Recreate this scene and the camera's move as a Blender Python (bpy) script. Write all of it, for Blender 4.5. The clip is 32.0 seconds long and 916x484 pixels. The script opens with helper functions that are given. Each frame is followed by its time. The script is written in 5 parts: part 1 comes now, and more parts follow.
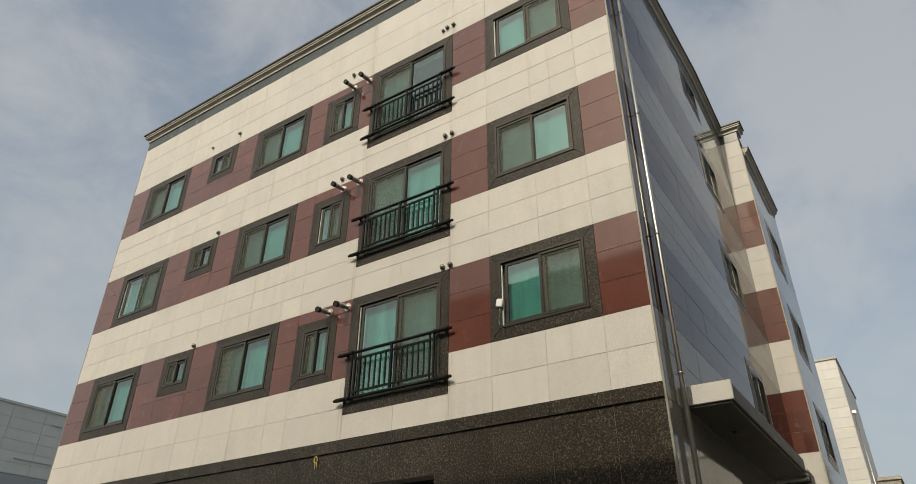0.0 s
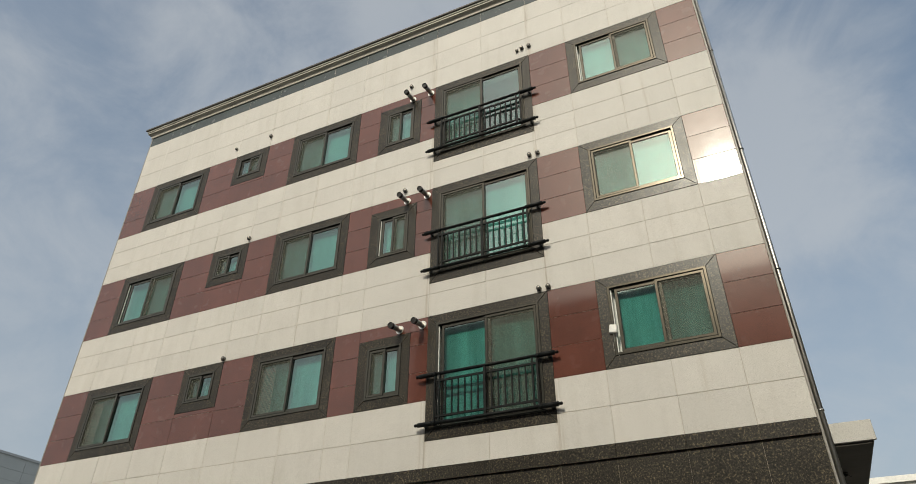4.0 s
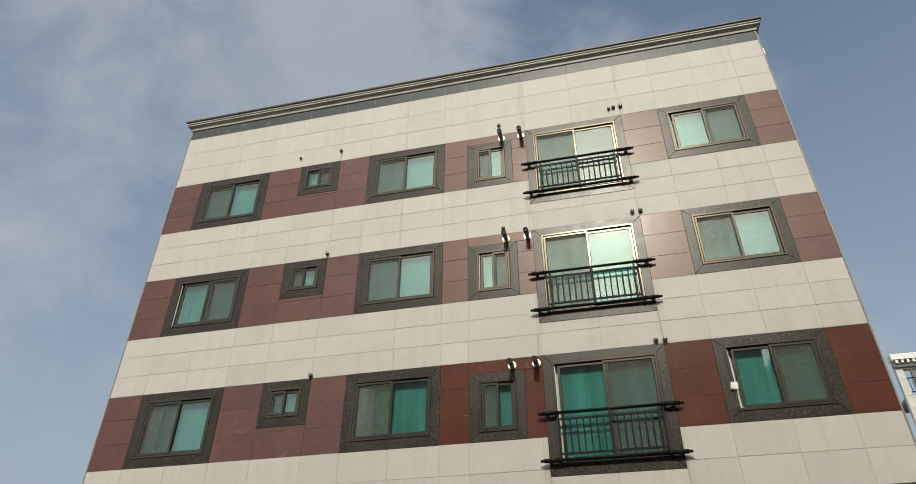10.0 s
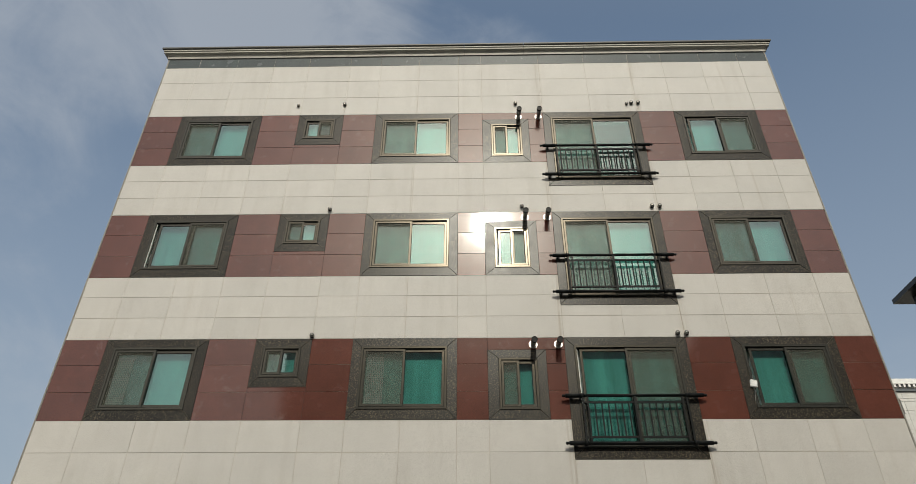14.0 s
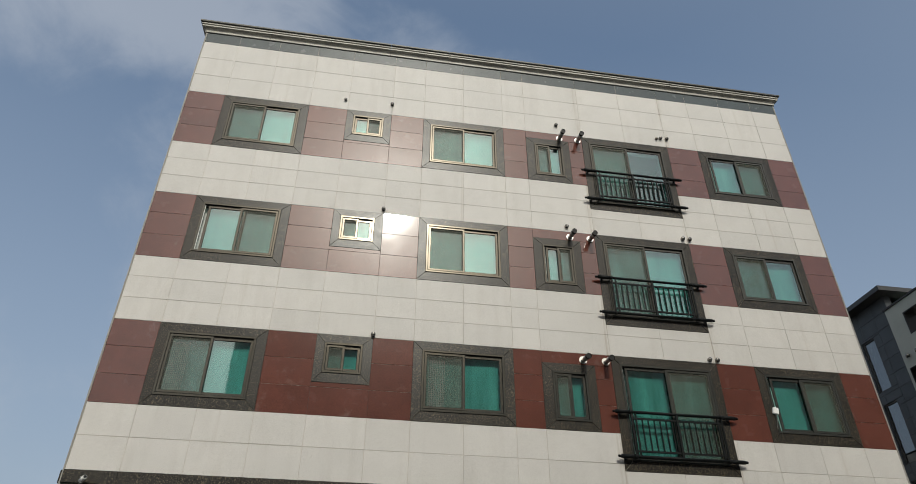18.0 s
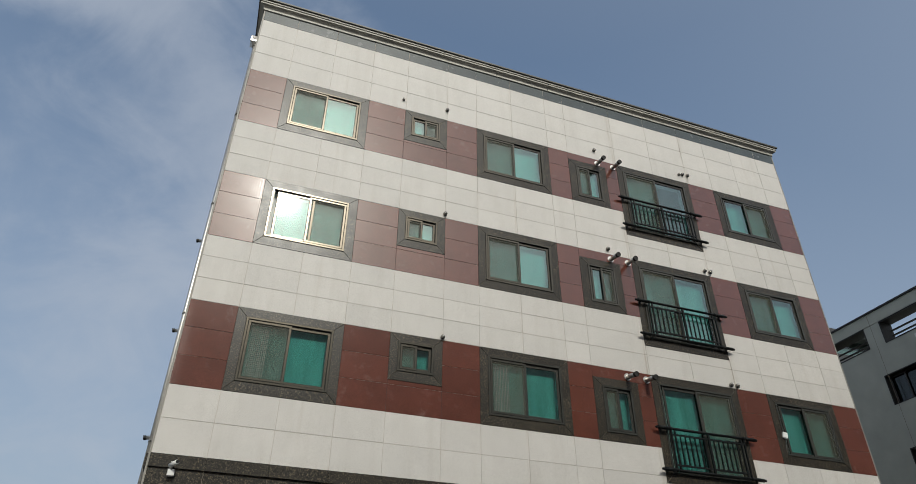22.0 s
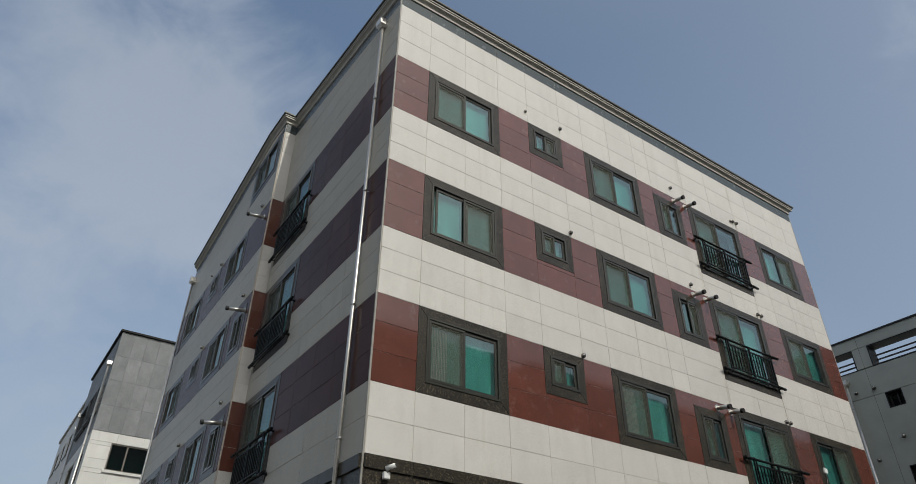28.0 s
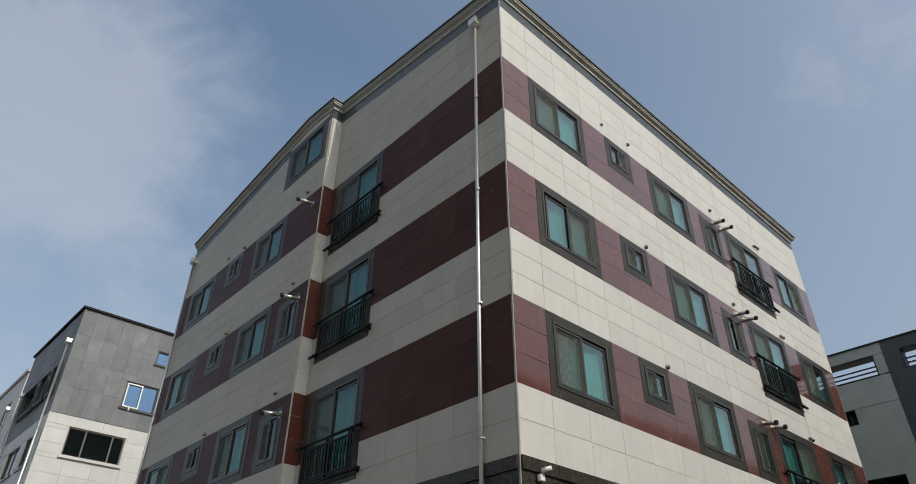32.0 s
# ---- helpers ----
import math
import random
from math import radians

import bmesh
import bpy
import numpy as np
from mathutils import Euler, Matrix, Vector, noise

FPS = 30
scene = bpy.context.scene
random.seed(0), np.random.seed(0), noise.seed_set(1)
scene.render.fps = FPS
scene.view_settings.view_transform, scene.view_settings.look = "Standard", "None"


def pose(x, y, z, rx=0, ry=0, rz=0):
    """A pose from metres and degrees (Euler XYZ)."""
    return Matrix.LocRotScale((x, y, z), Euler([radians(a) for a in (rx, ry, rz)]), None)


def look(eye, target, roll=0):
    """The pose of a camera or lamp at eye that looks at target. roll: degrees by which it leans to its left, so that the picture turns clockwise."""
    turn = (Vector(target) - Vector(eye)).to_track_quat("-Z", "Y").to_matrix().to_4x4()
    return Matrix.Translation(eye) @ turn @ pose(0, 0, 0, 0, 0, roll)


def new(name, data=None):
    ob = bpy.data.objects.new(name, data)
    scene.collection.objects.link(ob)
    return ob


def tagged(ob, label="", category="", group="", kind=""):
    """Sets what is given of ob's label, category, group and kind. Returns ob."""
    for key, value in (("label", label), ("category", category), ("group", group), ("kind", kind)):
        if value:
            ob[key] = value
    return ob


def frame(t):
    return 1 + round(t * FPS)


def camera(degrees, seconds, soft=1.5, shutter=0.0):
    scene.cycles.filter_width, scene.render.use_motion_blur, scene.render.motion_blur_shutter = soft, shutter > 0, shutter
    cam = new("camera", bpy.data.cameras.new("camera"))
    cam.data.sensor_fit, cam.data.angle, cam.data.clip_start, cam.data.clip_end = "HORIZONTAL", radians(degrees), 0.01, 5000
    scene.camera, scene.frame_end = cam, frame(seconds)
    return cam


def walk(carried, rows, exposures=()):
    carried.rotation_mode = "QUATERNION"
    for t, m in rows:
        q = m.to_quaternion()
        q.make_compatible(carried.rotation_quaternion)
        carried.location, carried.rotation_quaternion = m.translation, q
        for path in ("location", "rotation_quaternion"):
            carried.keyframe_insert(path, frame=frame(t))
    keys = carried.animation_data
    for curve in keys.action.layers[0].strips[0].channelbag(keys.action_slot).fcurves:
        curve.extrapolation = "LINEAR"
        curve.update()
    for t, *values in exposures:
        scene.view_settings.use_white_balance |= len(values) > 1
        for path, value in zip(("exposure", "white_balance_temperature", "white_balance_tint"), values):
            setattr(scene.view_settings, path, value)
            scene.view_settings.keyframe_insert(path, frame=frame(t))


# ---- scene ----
cam = camera(68.1, 32.0, 0.6)
PATH = [
    (0, (17.073, -8.48, 1.72), (16.12, -7.048, 2.74), 0.4),
    (0.5, (16.693, -8.596, 1.705), (15.773, -7.155, 2.742), 0.45),
    (1, (16.312, -8.713, 1.69), (15.415, -7.269, 2.742), 0.5),
    (1.5, (15.928, -8.834, 1.7), (15.053, -7.384, 2.764), 0.4),
    (2, (15.545, -8.955, 1.711), (14.695, -7.5, 2.788), 0.3),
    (2.5, (15.172, -9.049, 1.702), (14.36, -7.581, 2.791), 0.33),
    (3, (14.799, -9.143, 1.694), (14.022, -7.665, 2.794), 0.37),
    (3.5, (14.426, -9.237, 1.685), (13.68, -7.752, 2.797), 0.4),
    (5.5, (13.123, -10.034, 1.756), (12.517, -8.508, 2.898), 0.1),
    (6, (12.874, -10.37, 1.727), (12.271, -8.849, 2.878), 0.2),
    (6.5, (12.596, -10.659, 1.753), (11.994, -9.134, 2.899), 0.1),
    (7, (12.299, -10.978, 1.785), (11.704, -9.454, 2.935), 0.0),
    (7.5, (11.99, -11.215, 1.798), (11.417, -9.681, 2.948), -0.1),
    (8, (11.633, -11.335, 1.805), (11.082, -9.79, 2.95), -0.0),
    (8.5, (11.266, -11.426, 1.795), (10.741, -9.875, 2.944), 0.1),
    (9, (10.914, -11.464, 1.776), (10.438, -9.898, 2.925), -0.0),
    (9.5, (10.588, -11.481, 1.799), (10.154, -9.902, 2.947), 0.2),
    (10, (10.263, -11.49, 1.791), (9.88, -9.899, 2.94), 0.2),
    (10.5, (9.952, -11.455, 1.763), (9.626, -9.849, 2.909), 0.2),
    (11, (9.677, -11.442, 1.705), (9.383, -9.833, 2.855), 0.3),
    (11.5, (9.294, -11.408, 1.713), (9.06, -9.79, 2.866), 0.4),
    (12, (8.909, -11.342, 1.709), (8.735, -9.717, 2.863), 0.3),
    (12.5, (8.555, -11.322, 1.704), (8.419, -9.693, 2.856), 0.2),
    (13, (8.2, -11.232, 1.674), (8.1, -9.6, 2.826), 0.3),
    (13.5, (7.834, -11.112, 1.651), (7.764, -9.476, 2.799), 0.3),
    (14, (7.437, -11.091, 1.646), (7.399, -9.452, 2.792), 0.3),
    (14.5, (7.075, -11.068, 1.624), (7.07, -9.426, 2.765), 0.3),
    (16.5, (5.361, -11.24, 1.686), (5.488, -9.597, 2.821), 0.2),
    (17, (5.029, -11.334, 1.671), (5.193, -9.691, 2.801), 0.1),
    (17.5, (4.672, -11.406, 1.664), (4.886, -9.771, 2.796), 0.2),
    (18, (4.288, -11.447, 1.65), (4.548, -9.818, 2.781), 0.3),
    (18.5, (3.881, -11.409, 1.668), (4.178, -9.782, 2.793), 0.3),
    (19, (3.456, -11.447, 1.675), (3.775, -9.825, 2.8), 0.4),
    (19.5, (3.061, -11.416, 1.659), (3.434, -9.806, 2.786), 0.4),
    (20, (2.614, -11.382, 1.646), (3.044, -9.789, 2.778), 0.4),
    (20.5, (2.155, -11.361, 1.622), (2.614, -9.778, 2.755), 0.2),
    (21, (1.68, -11.302, 1.61), (2.158, -9.72, 2.737), 0.2),
    (21.5, (1.262, -11.225, 1.59), (1.762, -9.653, 2.721), 0.2),
    (22, (0.831, -11.086, 1.595), (1.394, -9.53, 2.718), 0.4),
    (22.5, (0.415, -10.923, 1.6), (1.035, -9.387, 2.722), 0.3),
    (23, (0.015, -10.846, 1.598), (0.677, -9.328, 2.72), 0.5),
    (23.5, (-0.374, -10.675, 1.617), (0.341, -9.176, 2.732), 0.55),
    (24, (-0.763, -10.503, 1.635), (-0.023, -9.019, 2.753), 0.6),
    (24.5, (-1.215, -10.306, 1.642), (-0.446, -8.84, 2.763), 0.65),
    (25, (-1.667, -10.11, 1.649), (-0.881, -8.649, 2.766), 0.7),
    (25.5, (-2.134, -9.953, 1.646), (-1.335, -8.498, 2.762), 0.5),
    (27.5, (-3.832, -8.961, 1.745), (-2.932, -7.564, 2.859), 0.7),
    (28, (-4.349, -8.728, 1.778), (-3.414, -7.355, 2.893), 0.5),
    (28.5, (-4.75, -8.484, 1.776), (-3.782, -7.133, 2.888), 0.5),
    (29, (-5.151, -8.24, 1.773), (-4.164, -6.907, 2.891), 0.5),
    (29.5, (-5.514, -7.974, 1.781), (-4.502, -6.659, 2.897), 0.4),
    (30, (-5.878, -7.709, 1.789), (-4.829, -6.422, 2.904), 0.3),
    (30.5, (-6.233, -7.39, 1.781), (-5.163, -6.124, 2.9), 0.25),
    (31, (-6.588, -7.072, 1.774), (-5.49, -5.829, 2.891), 0.2),
    (31.5, (-6.926, -6.777, 1.775), (-5.816, -5.544, 2.893), 0.25),
    (32, (-7.264, -6.481, 1.776), (-6.131, -5.267, 2.89), 0.3),
]
TINT = [(0, -0.05, 7300, 4), (3, -0.08, 6950, 2), (6, -0.10, 6800, 3), (9, -0.10, 6700, 3), (12, -0.27, 6800, 4), (14, -0.27, 6600, 3), (18.5, -0.25, 6300, 4), (25, -0.25, 6200, 4), (28, -0.24, 6200, 4), (30, -0.23, 6250, 4), (32, -0.08, 6250, 4)]
walk(cam, [(t, look(eye, target, roll)) for t, eye, target, roll in PATH], TINT)

# ---- light ----
SUN_DIR = Vector((0.028, -0.80, 0.598)).normalized()
world = bpy.data.worlds.new("sky")
scene.world = world
world.use_nodes = True


def build_sky():
    nt = world.node_tree
    N, L = nt.nodes, nt.links
    bg = N["Background"]
    sky = N.new("ShaderNodeTexSky")
    sky.sky_type = "NISHITA"
    sky.sun_disc = False
    sky.sun_elevation = math.asin(SUN_DIR.z)
    sky.sun_rotation = math.atan2(SUN_DIR.x, SUN_DIR.y)
    sky.air_density, sky.dust_density, sky.ozone_density = 1.2, 2.4, 1.6
    co = N.new("ShaderNodeTexCoord")
    mp = N.new("ShaderNodeMapping")
    mp.inputs["Rotation"].default_value = (0.2, 0.1, SKY_TURN)
    mp.inputs["Scale"].default_value = (1.0, 1.0, 1.25)
    big = N.new("ShaderNodeTexNoise")
    big.inputs["Scale"].default_value = 2.3
    big.inputs["Detail"].default_value = 9.0
    big.inputs["Roughness"].default_value = 0.58
    big.inputs["Distortion"].default_value = 0.1
    ramp = N.new("ShaderNodeValToRGB")
    ramp.color_ramp.elements[0].position, ramp.color_ramp.elements[1].position = CLOUD
    ramp.color_ramp.interpolation = "EASE"
    # haze thickens towards the horizon
    sep = N.new("ShaderNodeSeparateXYZ")
    hz = N.new("ShaderNodeMapRange")
    hz.inputs["From Min"].default_value, hz.inputs["From Max"].default_value = 0.0, 0.75
    hz.inputs["To Min"].default_value, hz.inputs["To Max"].default_value = 0.9, 0.13
    amt = N.new("ShaderNodeMath")
    amt.operation = "MULTIPLY"
    amt.inputs[1].default_value = 0.62
    mix = N.new("ShaderNodeMixRGB")
    mix.inputs["Color2"].default_value = CLOUD_RGB
    L.new(co.outputs["Generated"], mp.inputs["Vector"])
    L.new(mp.outputs["Vector"], big.inputs["Vector"])
    # one bank of cloud stands over the house, the sky to the east is clear
    nrm = N.new("ShaderNodeVectorMath")
    nrm.operation = "NORMALIZE"
    L.new(co.outputs["Generated"], nrm.inputs[0])
    wisp = N.new("ShaderNodeTexNoise")
    wisp.inputs["Scale"].default_value = 6.0
    wisp.inputs["Detail"].default_value = 10.0
    wisp.inputs["Roughness"].default_value = 0.6
    wisp.inputs["Distortion"].default_value = 0.5
    L.new(mp.outputs["Vector"], wisp.inputs["Vector"])
    both = N.new("ShaderNodeMixRGB")
    both.inputs["Fac"].default_value = 0.45
    L.new(big.outputs["Fac"], both.inputs["Color1"])
    L.new(wisp.outputs["Fac"], both.inputs["Color2"])
    total = both.outputs["Color"]
    for way, near, far_, gain in CLOUD_BANKS:
        dot = N.new("ShaderNodeVectorMath")
        dot.operation = "DOT_PRODUCT"
        dot.inputs[1].default_value = Vector(way).normalized()
        L.new(nrm.outputs["Vector"], dot.inputs[0])
        mr = N.new("ShaderNodeMapRange")
        mr.interpolation_type = "SMOOTHSTEP"
        mr.inputs["From Min"].default_value, mr.inputs["From Max"].default_value = math.cos(radians(far_)), math.cos(radians(near))
        mr.inputs["To Min"].default_value, mr.inputs["To Max"].default_value = 0.0, gain
        L.new(dot.outputs["Value"], mr.inputs["Value"])
        add = N.new("ShaderNodeMath")
        add.operation = "ADD"
        L.new(total, add.inputs[0])
        L.new(mr.outputs[0], add.inputs[1])
        total = add.outputs[0]
    L.new(total, ramp.inputs["Fac"])
    L.new(ramp.outputs["Color"], amt.inputs[0])
    L.new(co.outputs["Generated"], sep.inputs["Vector"])
    L.new(sep.outputs["Z"], hz.inputs["Value"])
    haze = N.new("ShaderNodeMixRGB")
    haze.inputs["Color2"].default_value = HAZE_RGB
    L.new(hz.outputs[0], haze.inputs["Fac"])
    L.new(sky.outputs["Color"], haze.inputs["Color1"])
    L.new(amt.outputs[0], mix.inputs["Fac"])
    L.new(haze.outputs["Color"], mix.inputs["Color1"])
    # the hazy air glows round the sun
    toward = N.new("ShaderNodeVectorMath")
    toward.operation = "DOT_PRODUCT"
    toward.inputs[1].default_value = SUN_DIR
    L.new(nrm.outputs["Vector"], toward.inputs[0])
    front_half = N.new("ShaderNodeMath")
    front_half.operation = "MAXIMUM"
    front_half.inputs[1].default_value = 0.0
    L.new(toward.outputs["Value"], front_half.inputs[0])
    lit = mix.outputs["Color"]
    for sharp, rgb in AUREOLE:
        pw = N.new("ShaderNodeMath")
        pw.operation = "POWER"
        pw.inputs[1].default_value = sharp
        L.new(front_half.outputs[0], pw.inputs[0])
        glow = N.new("ShaderNodeMixRGB")
        glow.blend_type = "ADD"
        glow.inputs["Color2"].default_value = (*rgb, 1)
        L.new(pw.outputs[0], glow.inputs["Fac"])
        L.new(lit, glow.inputs["Color1"])
        lit = glow.outputs["Color"]
    L.new(lit, bg.inputs["Color"])
    bg.inputs["Strength"].default_value = SKY_STRENGTH


SKY_TURN, CLOUD, CLOUD_RGB, SKY_STRENGTH = 0.6, (0.48, 0.78), (3.65, 3.8, 4.35, 1), 0.15


def sky_way(azimuth, height):
    a, h = radians(azimuth), radians(height)
    return (math.sin(a) * math.cos(h), math.cos(a) * math.cos(h), math.sin(h))


# the bank at azimuth -122 is unseen, added to whiten what the stone mirrors
CLOUD_BANKS = [(sky_way(-36, 49), 1, 11, 0.14), (sky_way(-24, 52), 1, 12, 0.18), (sky_way(-15, 51), 1, 10, 0.10), (sky_way(2, 55), 3, 13, -0.09), (sky_way(-64, 30), 4, 22, 0.12), (sky_way(-48, 45), 2, 14, 0.12), (sky_way(9, 42), 4, 16, 0.15), (sky_way(13, 44), 2, 13, 0.09), (sky_way(-122, 32), 8, 32, 0.25), (sky_way(-2, 26), 4, 22, 0.13), (sky_way(42, 45), 8, 27, -0.25)]
AUREOLE = [(1.0, (1.7, 1.4, 1.0)), (7.0, (2.6, 2.6, 2.6)), (60.0, (6.0, 5.8, 5.4)), (900.0, (9.0, 8.4, 7.6))]
HAZE_RGB = (2.72, 2.9, 3.45, 1)
build_sky()
sun_data = bpy.data.lights.new("sun", "SUN")
sun_data.energy, sun_data.angle, sun_data.color = 2.36, radians(0.53), (1.0, 0.93, 0.84)
sun = new("sun", sun_data)
sun.rotation_euler = SUN_DIR.to_track_quat("Z", "Y").to_euler()

# ---- materials ----


def nodes_of(name):
    m = bpy.data.materials.new(name)
    m.use_nodes = True
    nt = m.node_tree
    return m, nt.nodes, nt.links, nt.nodes["Principled BSDF"]


def ramp_node(N, stops):
    r = N.new("ShaderNodeValToRGB")
    els = r.color_ramp.elements
    while len(els) < len(stops):
        els.new(0.5)
    for e, (p, c) in zip(els, stops):
        e.position, e.color = p, (*c, 1)
    return r


def coords(N, L, scale=(1, 1, 1)):
    co = N.new("ShaderNodeTexCoord")
    mp = N.new("ShaderNodeMapping")
    mp.inputs["Scale"].default_value = scale
    L.new(co.outputs["Object"], mp.inputs["Vector"])
    info = N.new("ShaderNodeObjectInfo")
    mul = N.new("ShaderNodeVectorMath")
    mul.operation = "SCALE"
    mul.inputs[0].default_value = (37.0, 19.0, 53.0)
    L.new(info.outputs["Random"], mul.inputs["Scale"])
    L.new(mul.outputs["Vector"], mp.inputs["Location"])
    return mp, info


def noise_node(N, L, vec, scale, detail=3.0, rough=0.5):
    n = N.new("ShaderNodeTexNoise")
    n.inputs["Scale"].default_value, n.inputs["Detail"].default_value, n.inputs["Roughness"].default_value = scale, detail, rough
    L.new(vec.outputs["Vector"], n.inputs["Vector"])
    return n


def mixrgb(N, L, kind, fac, a, b):
    m = N.new("ShaderNodeMixRGB")
    m.blend_type = kind
    for sock, v in (("Fac", fac), ("Color1", a), ("Color2", b)):
        if isinstance(v, (int, float)):
            m.inputs[sock].default_value = v
        elif isinstance(v, tuple):
            m.inputs[sock].default_value = (*v, 1)
        else:
            L.new(v, m.inputs[sock])
    return m.outputs["Color"]


def stone(name, base, grain, fleck, grain_scale, rough, bump, piece=0.10, blotch=0.12, streak=0.0, spec=0.5, ripple=0.0, stops=(0.34, 0.52, 0.66, 0.78), dust=0.0, drips=()):
    """Granite: fine grain of several tones, pale flecks, soft blotches, a shift from slab to slab."""
    m, N, L, B = nodes_of(name)
    mp, info = coords(N, L)
    g = noise_node(N, L, mp, grain_scale, 4.0, 0.7)
    r = ramp_node(N, list(zip(stops, (grain, base, base, fleck))))
    L.new(g.outputs["Fac"], r.inputs["Fac"])
    v = N.new("ShaderNodeTexVoronoi")
    v.inputs["Scale"].default_value = grain_scale * 0.55
    L.new(mp.outputs["Vector"], v.inputs["Vector"])
    vr = ramp_node(N, [(0.0, (0.72, 0.72, 0.72)), (0.35, (1.05, 1.05, 1.05))])
    L.new(v.outputs["Distance"], vr.inputs["Fac"])
    c = mixrgb(N, L, "MULTIPLY", 0.6, r.outputs["Color"], vr.outputs["Color"])
    b = noise_node(N, L, mp, 1.6, 4.0, 0.6)
    br = ramp_node(N, [(0.3, (1 - blotch,) * 3), (0.7, (1 + blotch,) * 3)])
    L.new(b.outputs["Fac"], br.inputs["Fac"])
    c = mixrgb(N, L, "MULTIPLY", 1.0, c, br.outputs["Color"])
    pr = ramp_node(N, [(0.0, (1 - piece,) * 3), (1.0, (1 + piece * 0.5, 1 + piece * 0.45, 1 + piece * 0.4))])
    L.new(info.outputs["Random"], pr.inputs["Fac"])
    c = mixrgb(N, L, "MULTIPLY", 1.0, c, pr.outputs["Color"])
    if streak:
        co2 = N.new("ShaderNodeNewGeometry")
        mp2 = N.new("ShaderNodeMapping")
        mp2.inputs["Scale"].default_value = (2.2, 2.2, 0.22)
        L.new(co2.outputs["Position"], mp2.inputs["Vector"])
        s = noise_node(N, L, mp2, 1.7, 5.0, 0.65)
        sr = ramp_node(N, [(0.50, (1, 1, 1)), (0.72, (1 - streak, 1 - streak * 1.1, 1 - streak * 1.25))])
        L.new(s.outputs["Fac"], sr.inputs["Fac"])
        c = mixrgb(N, L, "MULTIPLY", 1.0, c, sr.outputs["Color"])
    if drips:
        geo = N.new("ShaderNodeNewGeometry")
        sx = N.new("ShaderNodeSeparateXYZ")
        L.new(geo.outputs["Position"], sx.inputs["Vector"])
        mp3 = N.new("ShaderNodeMapping")
        mp3.inputs["Scale"].default_value = (30.0, 1.0, 0.9)
        L.new(geo.outputs["Position"], mp3.inputs["Vector"])
        dn = noise_node(N, L, mp3, 1.0, 4.0, 0.6)
        dn_r = ramp_node(N, [(0.42, (0, 0, 0)), (0.66, (1, 1, 1))])
        L.new(dn.outputs["Fac"], dn_r.inputs["Fac"])
        for x0, wide, strength in drips:
            away = N.new("ShaderNodeMath")
            away.operation = "SUBTRACT"
            away.inputs[1].default_value = x0
            L.new(sx.outputs["X"], away.inputs[0])
            ab = N.new("ShaderNodeMath")
            ab.operation = "ABSOLUTE"
            L.new(away.outputs[0], ab.inputs[0])
            near = N.new("ShaderNodeMapRange")
            near.inputs["From Min"].default_value, near.inputs["From Max"].default_value = 0.0, wide
            near.inputs["To Min"].default_value, near.inputs["To Max"].default_value = strength, 0.0
            L.new(ab.outputs[0], near.inputs["Value"])
            amount = mixrgb(N, L, "MULTIPLY", 1.0, near.outputs[0], dn_r.outputs["Color"])
            c = mixrgb(N, L, "MIX", amount, c, (0.27, 0.20, 0.12))
    if dust:
        dn = noise_node(N, L, mp, 2.6, 7.0, 0.72)
        dr = ramp_node(N, [(0.60, (0, 0, 0)), (0.80, (dust,) * 3)])
        L.new(dn.outputs["Fac"], dr.inputs["Fac"])
        c = mixrgb(N, L, "MIX", dr.outputs["Color"], c, (0.45, 0.40, 0.36))
    L.new(c, B.inputs["Base Color"])
    rn = noise_node(N, L, mp, 5.0, 3.0)
    rr = N.new("ShaderNodeMapRange")
    rr.inputs["To Min"].default_value, rr.inputs["To Max"].default_value = rough * 0.8, rough * 1.25
    L.new(rn.outputs["Fac"], rr.inputs["Value"])
    L.new(rr.outputs[0], B.inputs["Roughness"])
    B.inputs["Specular IOR Level"].default_value = spec
    h = g.outputs["Fac"]
    bp = N.new("ShaderNodeBump")
    bp.inputs["Strength"].default_value, bp.inputs["Distance"].default_value = bump, 0.002
    L.new(h, bp.inputs["Height"])
    out = bp.outputs["Normal"]
    if ripple:
        # shallow saw marks left under the polish
        w = N.new("ShaderNodeTexWave")
        w.wave_type, w.bands_direction = "BANDS", "X"
        w.inputs["Scale"].default_value, w.inputs["Distortion"].default_value, w.inputs["Detail"].default_value = 7.0, 3.0, 2.0
        L.new(mp.outputs["Vector"], w.inputs["Vector"])
        b2 = N.new("ShaderNodeBump")
        b2.inputs["Strength"].default_value, b2.inputs["Distance"].default_value = ripple, 0.004
        L.new(w.outputs["Fac"], b2.inputs["Height"])
        L.new(out, b2.inputs["Normal"])
        out = b2.outputs["Normal"]
    L.new(out, B.inputs["Normal"])
    return m


